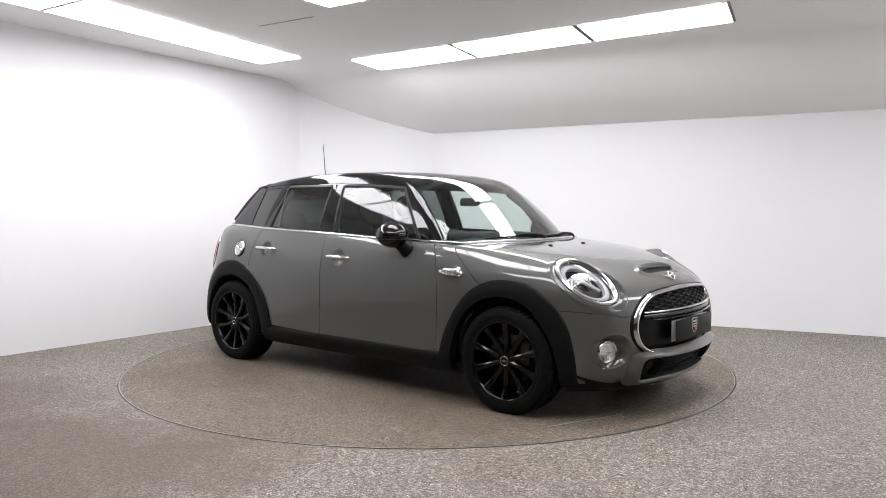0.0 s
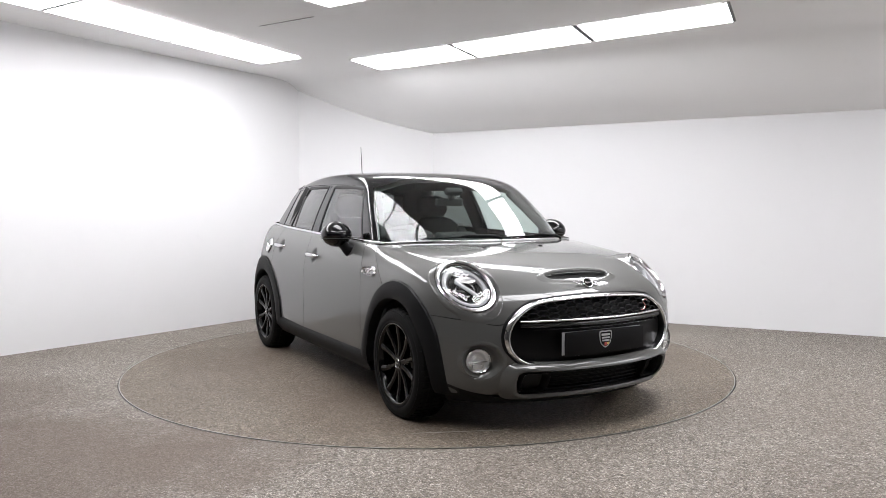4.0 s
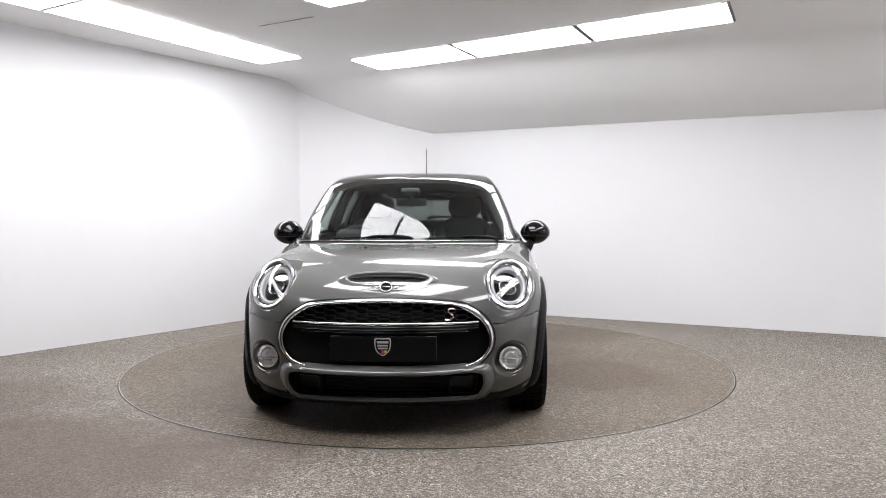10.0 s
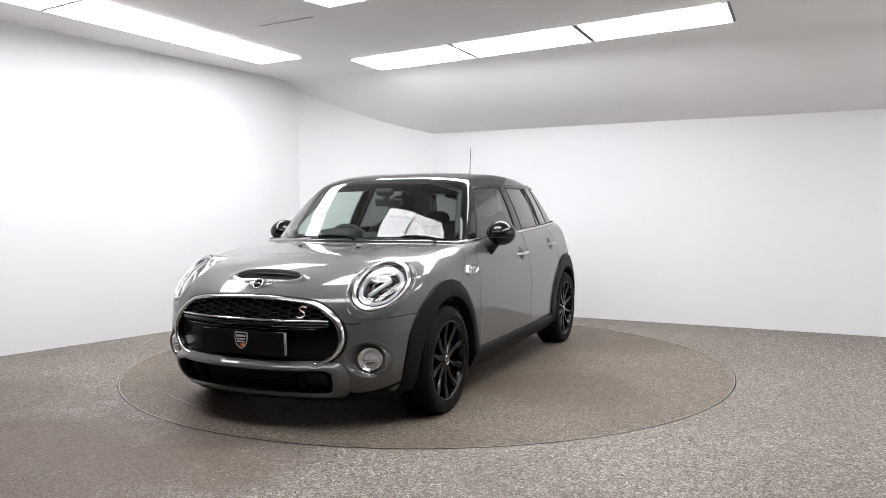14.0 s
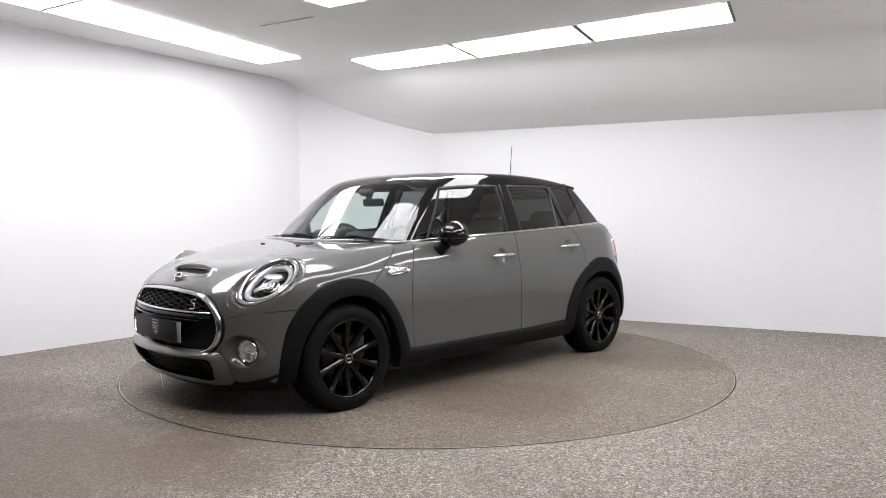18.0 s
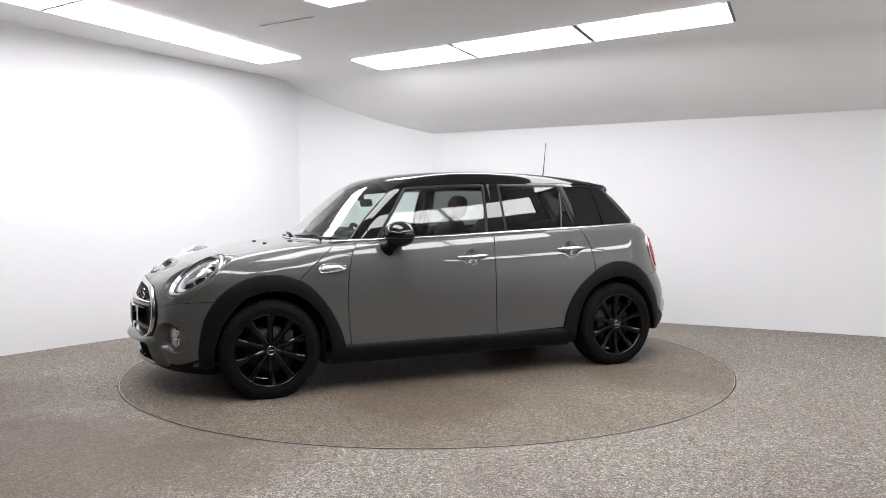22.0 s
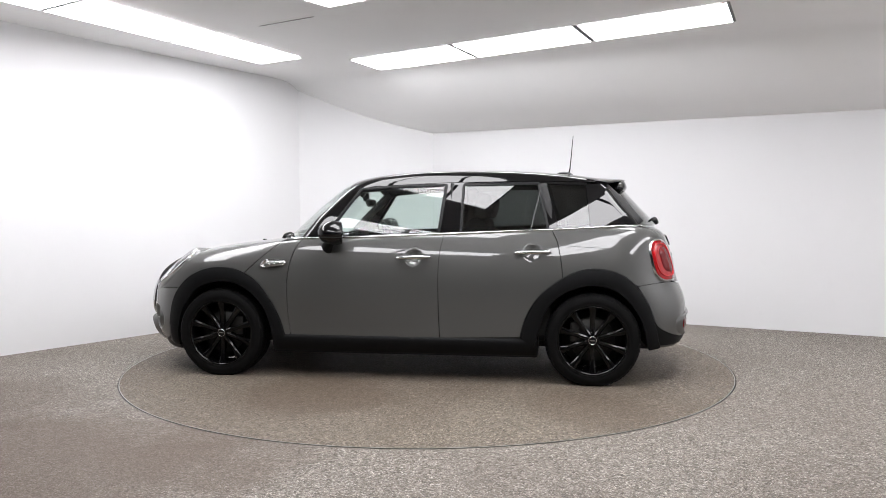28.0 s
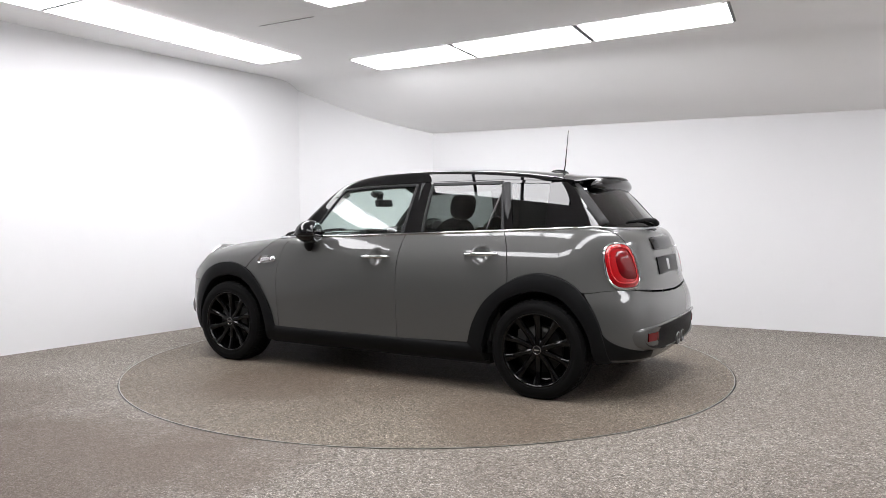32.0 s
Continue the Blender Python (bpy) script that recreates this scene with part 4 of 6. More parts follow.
# front fog lamps in round recesses
def fog_lamp(s):
    base = on_end(lower_form, np.array([FOG_C]), 1)[0]
    w = np.linspace(0, 2 * np.pi, 40, endpoint=False)

    def loop(r, back, dy=0.0):
        yz = np.stack([FOG_C[0] + dy + r * np.cos(w), FOG_C[1] + r * np.sin(w)], 1)
        q = on_end(lower_form, yz, 1) if back is None else np.stack([base[0] - back - 0.3 * (yz[:, 0] - FOG_C[0]), yz[:, 0], yz[:, 1]], 1)
        return flip(q, s)

    out = lambda r, lift: loop(r, None) + np.array([lift, 0, 0])
    lamp = strip("fog_lamp", [out(0.112, -0.002), out(0.104, 0.002), out(0.097, 0.002), out(0.091, -0.002), (out(0.087, -0.02) + loop(0.087, 0.026)) / 2, loop(0.082, 0.034), loop(0.074, 0.042), loop(0.062, 0.046)], PAINT, car, "round fog lamp in a deep grey recess")
    strip("ring", [loop(0.066, 0.052), loop(0.065, 0.038), loop(0.062, 0.033), loop(0.058, 0.038)], CHROME, lamp, "slim chrome ring")
    cells = [loop(0.059, 0.040), loop(0.046, 0.050), loop(0.034, 0.046), loop(0.022, 0.052)]
    fan("reflector", cells, LAMP_CHROME, lamp, "faceted bright reflector", 8)
    part("divider", bevelled("divider", WHITE_LAMP, [((base[0] - 0.040, s * FOG_C[0], FOG_C[1] - 0.006), (0.02, 0.102, 0.005), (0, 0, 0)), ((base[0] - 0.044, s * FOG_C[0], FOG_C[1] - 0.032), (0.008, 0.06, 0.03), (0, 0, 0))], 0.002), lamp)
    fan("lens", [loop(0.0585, 0.036), loop(0.04, 0.028), loop(0.015, 0.025)], LENS, lamp, "clear lens", 80)


both_sides(fog_lamp)


# grille
def nose(yz, lift=0.0):
    return on_end(lower_form, yz, 1) + np.array([lift, 0, 0])


blend = lambda t: GRILLE_LOOP * (1 - t) + GRILLE_IN_LOOP * t


def nose_loop(loop, lift=0.0):
    """A closed line on the nose, its depth smoothed along the line."""
    q = nose(loop, lift)
    for _ in range(40):
        q[:, 0] = 0.25 * np.roll(q[:, 0], 1) + 0.5 * q[:, 0] + 0.25 * np.roll(q[:, 0], -1)
    return q


grille = strip("grille", [nose_loop(blend(-0.12), -0.014), nose_loop(blend(-0.05), 0.004), nose_loop(blend(0.08), 0.012), nose_loop(blend(0.3), 0.017), nose_loop(blend(0.55), 0.017), nose_loop(blend(0.8), 0.012),
                          nose_loop(blend(1.0), 0.003), nose_loop(blend(1.03), -0.05)], CHROME, car, "chrome-framed radiator grille", sharp=60)
# added black strip, paints the shaded gap between bonnet edge and frame
strip("grille_gap", [nose_loop(blend(-0.42), -0.008), nose_loop(blend(-0.38), 0.003), nose_loop(blend(-0.12), 0.004), nose_loop(blend(-0.1), -0.01)], PLATE_BLACK, grille, "black strip standing in for the shaded gap round the chrome frame", sharp=60)
shrink = lambda k: GRILLE_IN_LOOP * np.array([k, 1]) * np.array([1, k]) + np.array([0, 0.535 * (1 - k)])
fan("backing", [nose(shrink(k), -0.045) for k in (1.03, 0.8, 0.55, 0.3, 0.1)], PLASTIC, grille, "black backing")
# honeycomb bars in the upper opening
bars_v, bars_f = [], []


def bar(a, b, r=0.0026, deep=0.012):
    n = len(bars_v)
    (y0, z0), (y1, z1) = a, b
    d = np.array([y1 - y0, z1 - z0])
    nrm = np.array([-d[1], d[0]]) / (np.linalg.norm(d) + 1e-9) * r
    q = nose(np.array([(y0, z0), (y1, z1)]), -0.012)
    for p, sgn in ((0, 1), (0, -1), (1, -1), (1, 1)):
        yy_, zz_ = q[p][1] + sgn * nrm[0], q[p][2] + sgn * nrm[1]
        bars_v.append((q[p][0], yy_, zz_))
        bars_v.append((q[p][0] - deep, yy_, zz_))
    for i, j in ((0, 2), (2, 4), (4, 6), (6, 0)):
        bars_f.append((n + i, n + j, n + j + 1, n + i + 1))
    bars_f.append((n, n + 2, n + 4, n + 6))


HEX_W, HEX_H = 0.074, 0.0255
for col in range(-9, 10):
    for row in range(-1, 6):
        yc, zc = col * 0.75 * HEX_W, 0.602 + (row + 0.5 * (col % 2)) * HEX_H
        corner = [(yc + HEX_W * a, zc + HEX_H * c) for a, c in ((-0.25, 0.5), (0.25, 0.5), (0.5, 0.0), (0.25, -0.5))]
        for a, c in zip(corner, corner[1:]):
            m = np.array([((a[0] + c[0]) / 2, (a[1] + c[1]) / 2)])
            if m[0, 1] > 0.598 and inside_loop(GRILLE_IN_LOOP, m[:, 0], m[:, 1])[0]:
                bar(a, c)
part("honeycomb", mesh_of("honeycomb", bars_v, bars_f, MESH_BLACK, False), grille, "black honeycomb mesh")


def nose_bar(name, z, y1, height, lift, mat, label, parent=grille, n=40, drop=0.0):
    y = np.linspace(-y1, y1, n)
    rows = []
    for dz, dx in ((-0.5, -0.03), (-0.5, -0.003), (-0.25, 0.006), (0.1, 0.008), (0.35, 0.004), (0.5, -0.004), (0.5, -0.03)):
        rows.append(nose(np.stack([y, z + dz * height - drop * (y / y1) ** 2], 1), lift) + np.array([dx, 0, 0]))
    return strip(name, rows, mat, parent, label, closed=False, sharp=80)


nose_bar("chrome_bar", 0.594, 0.474, 0.014, 0.006, CHROME, "slim chrome bar across the grille")
nose_bar("gloss_bar", 0.573, 0.474, 0.030, 0.0, GLOSS_BLACK, "gloss black bar")
nose_bar("thin_edge", 0.553, 0.42, 0.006, 0.008, CHROME, "thin bright edge")
low = np.array([(y, z) for y, z in GRILLE_IN_LOOP])
low[:, 1] = np.minimum(low[:, 1], 0.551)
lowc = np.array([0.0, 0.47])
fan("lower_panel", [nose(lowc + (low - lowc) * k, -0.034) for k in (1.0, 0.85, 0.6, 0.3, 0.08)], PLATE_BLACK, grille, "smooth black lower grille panel")

# number plate holder, covered in black, with a small shield
PX = float(on_end(lower_form, np.array([(0.0, 0.47)]), 1)[0][0]) - 0.027
plate = part("number_plate", bevelled("number_plate", SHIELD_WHITE, [((PX + 0.006, 0, 0.474), (0.004, 0.53, 0.118), (0, 0, 0))], 0.001), car, "blank covered number plate")
part("cover", bevelled("cover", PLATE_BLACK, [((PX + 0.031, 0, 0.474), (0.004, 0.532, 0.122), (0, 0, 0))], 0.0012), plate, "plain black plate cover")
for y in (-0.15, 0.15):
    part("standoff", bevelled("standoff", PLASTIC, [((PX + 0.018, y, 0.474), (0.022, 0.05, 0.06), (0, 0, 0))], 0.003), plate)
sh = np.array([(-0.045, 0.047), (-0.025, 0.052), (0, 0.05), (0.025, 0.052), (0.045, 0.047), (0.046, 0.01), (0.038, -0.02), (0.02, -0.04), (0, -0.05), (-0.02, -0.04), (-0.038, -0.02), (-0.046, 0.01)])


def shield_plate(name, scale, x, z_from, z_to, mat, parent, label=""):
    q = [(y * scale, z * scale) for y, z in ring(sh, 60)]
    bm = bmesh.new()
    vs = [bm.verts.new((x, y, 0.482 + min(max(z, z_from), z_to))) for y, z in q]
    f = bm.faces.new(vs)
    ext = bmesh.ops.extrude_face_region(bm, geom=[f])["geom"]
    bmesh.ops.translate(bm, vec=(0.002, 0, 0), verts=[v for v in ext if isinstance(v, bmesh.types.BMVert)])
    bmesh.ops.recalc_face_normals(bm, faces=bm.faces[:])
    me = bpy.data.meshes.new(name)
    bm.to_mesh(me)
    bm.free()
    me.materials.append(mat)
    return part(name, me, parent, label)


shield = shield_plate("shield", 0.88, PX + 0.0325, -1, 1, SHIELD_WHITE, plate, "small pale shield emblem with dark bars")
shield_plate("shield_field", 0.76, PX + 0.0338, -1, 1, PLATE_BLACK, plate, "dark field of the shield")
for y0, y1, z0, z1, mm in ((-0.029, 0.029, 0.019, 0.030, SHIELD_WHITE), (-0.027, 0.027, 0.004, 0.012, SHIELD_WHITE), (-0.024, 0.024, -0.010, -0.002, SHIELD_WHITE), (-0.008, 0.008, -0.034, -0.016, SHIELD_RED),
                           (0.008, 0.022, -0.028, -0.016, SHIELD_GOLD)):
    part("shield_mark", mesh_of("shield_mark", *box_data(PX + 0.0350, PX + 0.0368, y0, y1, 0.482 + z0, 0.482 + z1), mm, False), plate, "coloured bar of the shield")

# red and chrome S-shaped mark in the grille
s_line = spline([(0.022, 0.024), (0.010, 0.029), (-0.008, 0.026), (-0.012, 0.014), (0.004, 0.003), (0.012, -0.010), (0.002, -0.022), (-0.018, -0.026), (-0.03, -0.023)], 30)
sx = float(on_end(lower_form, np.array([(0.335, 0.63)]), 1)[0][0])
s_pts = [(sx + 0.004 - (y) * 0.25, 0.335 + y, 0.635 + z) for y, z in s_line * 1.0]
part("s_emblem", tube("s_emblem", s_pts, 0.0048, CHROME, 6), grille, "small chrome and red emblem")
part("s_core", tube("s_core", [(x + 0.004, y, z) for x, y, z in s_pts], 0.0016, SHIELD_RED, 6), grille, "red core of the emblem")

# winged badge on the bonnet: plain ring and bars
bp = on_end(lower_form, np.array([(0.0, 0.752)]), 1)[0]
bn = normal_of(lower_form, bp[None])[0]
bu = np.array([-0.62, 0, 0.785])
bn = np.array([0.785, 0, 0.62])


def badge_pt(y, u, lift=0.004):
    q = bp + np.array([-0.004, 0, 0.012]) + np.array([0, y, 0]) + bu * u + bn * lift
    return tuple(q - np.array([0.25 * y * y / 0.08 * 0.06, 0, 0]))


badge = part("badge", tube("badge", [badge_pt(0.029 * math.cos(w), 0.028 * math.sin(w)) for w in np.linspace(0, 2 * math.pi, 28, endpoint=False)], 0.004, SATIN, 8, closed=True), car, "small winged chrome badge")
fan("badge_disc", [np.array([badge_pt(r * math.cos(w), r * math.sin(w), 0.003) for w in np.linspace(0, 2 * math.pi, 24, endpoint=False)]) for r in (0.028, 0.01)], PLATE_BLACK, badge, "black badge disc")
part("badge_bar", tube("badge_bar", [badge_pt(-0.02, 0, 0.006), badge_pt(0.02, 0, 0.006)], 0.005, SATIN, 6), badge)
for sgn in (1, -1):
    for k, ln in enumerate((0.088, 0.070, 0.050)):
        u = 0.010 - k * 0.010
        part("wing_bar", tube("wing_bar", [badge_pt(sgn * 0.031, u), badge_pt(sgn * (0.031 + ln * 0.8), u + 0.003)], [0.0038, 0.0022], SATIN, 6), badge)

# bonnet scoop
sc_w = np.linspace(0, 2 * np.pi, 60, endpoint=False)


def scoop_loop(ry, rx, lift, dx=0.0, power=0.75):
    cy, cx_ = np.sign(np.cos(sc_w)) * np.abs(np.cos(sc_w)) ** power, np.sin(sc_w)
    xy = np.stack([SCOOP_X + dx + rx * cx_, ry * cy], 1)
    q = on_top(lower_form, xy)
    q[:, 2] += lift if lift < 0 else lift * (0.12 + 0.88 * (1 - cx_) / 2)
    return q


scoop = strip("bonnet_scoop", [scoop_loop(0.272, 0.074, -0.002), scoop_loop(0.258, 0.065, 0.005), scoop_loop(0.240, 0.054, 0.014), scoop_loop(0.226, 0.045, 0.020), scoop_loop(0.218, 0.039, 0.019), scoop_loop(0.213, 0.036, 0.006),
                               scoop_loop(0.210, 0.034, -0.05, -0.02)], PAINT, car, "grey bonnet air scoop", sharp=70)
fan("scoop_mesh", [scoop_loop(0.216, 0.037, -0.014, -0.002), scoop_loop(0.1, 0.015, -0.03, -0.004)], DARK_GAP, scoop, "black opening")
for s in (1, -1):
    q = on_top(lower_form, np.array([(1.20, s * 0.21)]))[0]
    part("washer_jet", bevelled("washer_jet", PLASTIC, [((q[0], q[1], q[2] + 0.002), (0.026, 0.02, 0.010), (0, 0, 0))], 0.004), car, "small black washer jet")

# lower intake: grey frame, black mesh and two ducts
INTAKE_OUT = full_loop([(0.0, 0.352), (0.30, 0.352), (0.487, 0.358), (0.522, 0.30), (0.498, 0.225), (0.44, 0.196), (0.30, 0.196), (0.0, 0.196)], 100)
INTAKE_EDGE = full_loop([(0.0, 0.385), (0.30, 0.385), (0.515, 0.385), (0.562, 0.30), (0.53, 0.20), (0.44, 0.178), (0.30, 0.178), (0.0, 0.178)], 100)


def chin_pt(loop, lift):
    q = nose(np.stack([loop[:, 0], np.maximum(loop[:, 1], 0.212)], 1), lift)
    q[:, 2] = loop[:, 1]
    return q


intake = strip("lower_intake", [chin_pt(INTAKE_EDGE, -0.006), chin_pt(INTAKE_EDGE * 0.4 + INTAKE_OUT * 0.6, 0.030), chin_pt(INTAKE_OUT, 0.044), chin_pt(INTAKE_OUT * 0.5 + INTAKE * 0.5, 0.046), chin_pt(INTAKE, 0.038),
                                chin_pt(INTAKE, -0.05)], PAINT, car, "grey-framed lower air intake")
icen = np.array([0.0, 0.279])
fan("intake_mesh", [chin_pt(icen + (INTAKE - icen) * k, -0.04) for k in (1.02, 0.7, 0.4, 0.1)], PLASTIC, intake, "black intake back")
for k in range(5):
    z = 0.232 + k * 0.0225
    y = np.linspace(-0.30, 0.30, 30)
    part("intake_slat", tube("intake_slat", [tuple(v) for v in nose(np.stack([y, np.full(30, z)], 1), -0.012)], 0.0035, PLASTIC, 6), intake)
for s in (1, -1):
    dl = ring([(s * (0.392 + a), 0.279 + b) for a, b in ((-0.066, 0.05), (0, 0.052), (0.066, 0.05), (0.078, 0.0), (0.062, -0.048), (0, -0.052), (-0.062, -0.048), (-0.07, 0.0))], 40)
    dc = dl.mean(0)
    duct = strip("brake_duct", [chin_pt(dc + (dl - dc) * k, lift) for k, lift in ((1.02, -0.03), (1.0, 0.018), (0.93, 0.024), (0.86, 0.016), (0.78, -0.03))], PLASTIC, intake, "black brake duct frame")
    fan("duct_back", [chin_pt(dc + (dl - dc) * k, -0.03) for k in (0.8, 0.3)], DARK_GAP, intake)
# black chin under the bumper
chin_rows = []
for k, back in ((0.0, -0.001), (0.06, -0.004), (0.5, 0.004), (0.85, 0.03), (1.0, 0.07), (1.0, 0.3)):
    ztop = 0.182 + 0.12 * (bb[:, 1] / 0.80) ** 5
    zrow = ztop * (1 - k) + 0.15 * k
    g = radial(lower_form, np.stack([bb[:, 0], bb[:, 1], np.maximum(zrow, 0.205)], 1), axis_x=(-1.15, 1.0), axis_z=(0.35, 0.6))
    d = np.stack([g[:, 0] - 1.1, g[:, 1], np.zeros(len(g))], 1)
    g = g - d / np.linalg.norm(d, axis=1, keepdims=True) * back
    g[:, 2] = zrow
    chin_rows.append(g)
chin = [np.vstack([flip(r, -1)[::-1], r[1:]]) for r in chin_rows]
strip("front_chin", chin, PLASTIC, car, "black plastic lip under the front bumper", closed=False)


# chrome waistline from the cowl round to the tail
def waist(s):
    c = cowl_line[::-1]
    pts = radial(lower_form, c, offset=0.0)
    b = on_side(lower_form, belt_between(0.80, -1.60, 90))
    end = radial(lower_form, spline([(-1.60, 0.66, 1.045), (-1.70, 0.50, 1.046), (-1.755, 0.25, 1.046), (-1.77, 0, 1.046)], 24))
    line = np.vstack([pts[:-6], b, end[2:]])
    line = even(line, 150)
    n = normal_of(lower_form, line)
    up = np.array([0, 0, 1.0])
    rows = []
    for dz, off in ((-0.009, -0.004), (-0.007, 0.005), (0.0, 0.009), (0.007, 0.005), (0.010, -0.004)):
        rows.append(flip(line + up * (dz + 0.004) + n * np.array([1, 1, 0.2]) * off, s))
    strip("waist_trim", rows, CHROME, car, "slim chrome waistline trim", closed=False, sharp=60)


both_sides(waist)


# side vents with chrome frames on the wings
def side_vent(s):
    loop = ring([(0.985, 0.776), (0.972, 0.806), (0.945, 0.823), (0.86, 0.822), (0.815, 0.815), (0.804, 0.795), (0.83, 0.776), (0.90, 0.768), (0.96, 0.764)], 60)
    cen = loop.mean(0)
    at = lambda k, lift: flip(on_side(lower_form, cen + (loop - cen) * k) + np.array([0, lift, 0]), s)
    vent = strip("side_vent", [at(1.02, -0.002), at(1.0, 0.009), at(0.92, 0.013), at(0.84, 0.010), at(0.78, 0.003)], CHROME, car, "chrome-framed side vent with indicator")
    fan("vent_insert", [at(0.8, 0.004), at(0.55, 0.010), at(0.2, 0.012)], SATIN, vent, "bright ribbed insert")
    for k in (-0.05, -0.01, 0.03):
        q = [on_side(lower_form, np.array([(cen[0] + k - 0.016, cen[1] - 0.014)]))[0], on_side(lower_form, np.array([(cen[0] + k + 0.016, cen[1] + 0.014)]))[0]]
        part("vent_rib", tube("vent_rib", [(a[0], s * (a[1] + 0.013), a[2]) for a in q], 0.003, CHROME, 6), vent)


both_sides(side_vent)


# door handles
def handle(parent_list, hx, hz, s):
    y = on_side(lower_form, np.array([(hx, hz)]))[0][1]
    body = []
    for k in np.linspace(-1, 1, 17):
        x = hx + k * 0.122
        out = 0.036 - 0.020 * abs(k) ** 3
        body.append((x, s * (y + out - 0.002), hz - 0.004 * k))
    rad = [0.004 + 0.0105 * (1 - abs(k) ** 4) for k in np.linspace(-1, 1, 17)]
    door = parent_list[0 if s == 1 else 1]
    part("door_handle", tube("door_handle", body, rad, CHROME, 12), door, "chrome door handle")


for s in (1, -1):
    handle(front_doors, -0.091, 0.842, s)
    handle(rear_doors, -0.892, 0.880, s)

# fuel cap on the right flank
fc = on_side(lower_form, np.array([(-1.225, 0.868)]))[0]
fw_ = np.linspace(0, 2 * np.pi, 40, endpoint=False)


def cap_loop(r, lift):
    xz = np.stack([fc[0] + r * np.cos(fw_), fc[2] + r * np.sin(fw_)], 1)
    return flip(on_side(lower_form, xz) + np.array([0, lift, 0]), -1)


cap = strip("fuel_cap", [cap_loop(0.066, -0.002), cap_loop(0.064, 0.003), cap_loop(0.058, 0.003), cap_loop(0.056, -0.004)], GLOSS_BLACK, car, "round chrome fuel cap in a dark ring")
fan("cap_face", [cap_loop(0.056, 0.002), cap_loop(0.054, 0.012), cap_loop(0.046, 0.016), cap_loop(0.040, 0.011), cap_loop(0.02, 0.010)], SATIN, cap, "brushed metal cap")
part("cap_grip", bevelled("cap_grip", CHROME, [((fc[0], -(fc[1] + 0.014), fc[2]), (0.075, 0.010, 0.018), (0, 30, 0))], 0.004), cap)


# door mirrors
def mirror(s):
    bm = bmesh.new()
    bmesh.ops.create_uvsphere(bm, u_segments=40, v_segments=28, radius=1.0)
    for v in bm.verts:
        x, y, z = v.co
        if x < -0.45:
            x = -0.45 - (-(x) - 0.45) * 0.12
        sq = 1 + 0.10 * (1 - abs(z)) * abs(y)
        v.co = (x * 0.112 * sq, y * 0.092 * sq, z * 0.087 * (1.0 if z > 0 else 0.92))
    me = bpy.data.meshes.new("door_mirror")
    bm.to_mesh(me)
    bm.free()
    me.materials.append(GLOSS_BLACK)
    me.polygons.foreach_set("use_smooth", [True] * len(me.polygons))
    ob = part("door_mirror", me, car, "gloss black door mirror")
    ob.matrix_basis = pose(0.445, s * 0.868, 1.002, 0, 0, s * 14)
    rear = [(-0.0545, 0.078 * math.cos(w), 0.069 * math.sin(w)) for w in np.linspace(0, 2 * math.pi, 36, endpoint=False)]
    fan("mirror_glass", [np.array(rear), np.array(rear) * np.array([1, 0.5, 0.5])], material("mirror_silver", (0.8, 0.82, 0.84), 0.02, 1.0), ob, "mirror glass")
    seam_w = np.linspace(0, 2 * np.pi, 40, endpoint=False)
    part("mirror_seam", tube("mirror_seam", [(0.112 * 0.98 * max(math.cos(w), -0.5) * 1.0, 0.096 * math.sin(w), -0.022) for w in seam_w], 0.0025, DARK_GAP, 6, closed=True), ob)
    foot = on_side(lower_form, np.array([(0.50, 0.905)]))[0]
    stalk = spline([(0.52, s * (foot[1] - 0.02), 0.893), (0.515, s * (foot[1] + 0.012), 0.905), (0.49, s * (foot[1] + 0.03), 0.935), (0.46, s * 0.85, 0.965)], 10)
    part("mirror_foot", tube("mirror_foot", stalk, [0.055, 0.052, 0.046, 0.041, 0.038, 0.037, 0.037, 0.038, 0.04, 0.04], PLASTIC, 18, flat=0.62), car, "black mirror foot")


both_sides(mirror)

# aerial with its base
fin = part("aerial", lathe("aerial", [(0.0, 0.0), (0.034, 0.0), (0.033, 0.008), (0.026, 0.02), (0.012, 0.028), (0.0, 0.03)], GLOSS_BLACK, 24, "z"), car, "black roof aerial with a thin mast")
fin.matrix_basis = pose(-1.105, 0, 1.416, 0, -4, 0) @ Matrix.Diagonal((2.0, 0.85, 1.0, 1.0))
part("mast", tube("mast", [(-1.138, 0, 1.435), (-1.146, 0, 1.47), (-1.158, 0, 1.60), (-1.168, 0, 1.716)], [0.006, 0.0042, 0.0032, 0.0026], GLOSS_BLACK, 8), car, "thin black aerial mast")

# roof spoiler
def spoiler_row(y):
    k = abs(y) / 0.52
    drop = 0.035 * k ** 2.2
    tip = -1.552 + 0.17 * k ** 2.4
    root = -1.27 + 0.02 * k
    at = lambda t: root + (tip - root) * t
    return [(at(0), y, 1.4015 - drop * 0.9), (at(0.4), y, 1.392 - drop), (at(0.75), y, 1.385 - drop), (at(0.97), y, 1.379 - drop), (at(1.0), y, 1.372 - drop), (at(0.95), y, 1.363 - drop),
            (at(0.7), y, 1.342 - drop * 1.1), (at(0.5), y, 1.325 - drop * 1.4), (at(0.35), y, 1.33 - drop)]


sp = np.array([spoiler_row(y) for y in np.linspace(-0.50, 0.50, 41)])
panel("roof_spoiler", sp, GLOSS_BLACK, car, "gloss black roof spoiler", gap=0, depth=0)
for s in (1, -1):
    side = sp[-1 if s == 1 else 0]
    part("spoiler_end", mesh_of("spoiler_end", [tuple(v) for v in side], [tuple(range(len(side)))], GLOSS_BLACK, False), car)


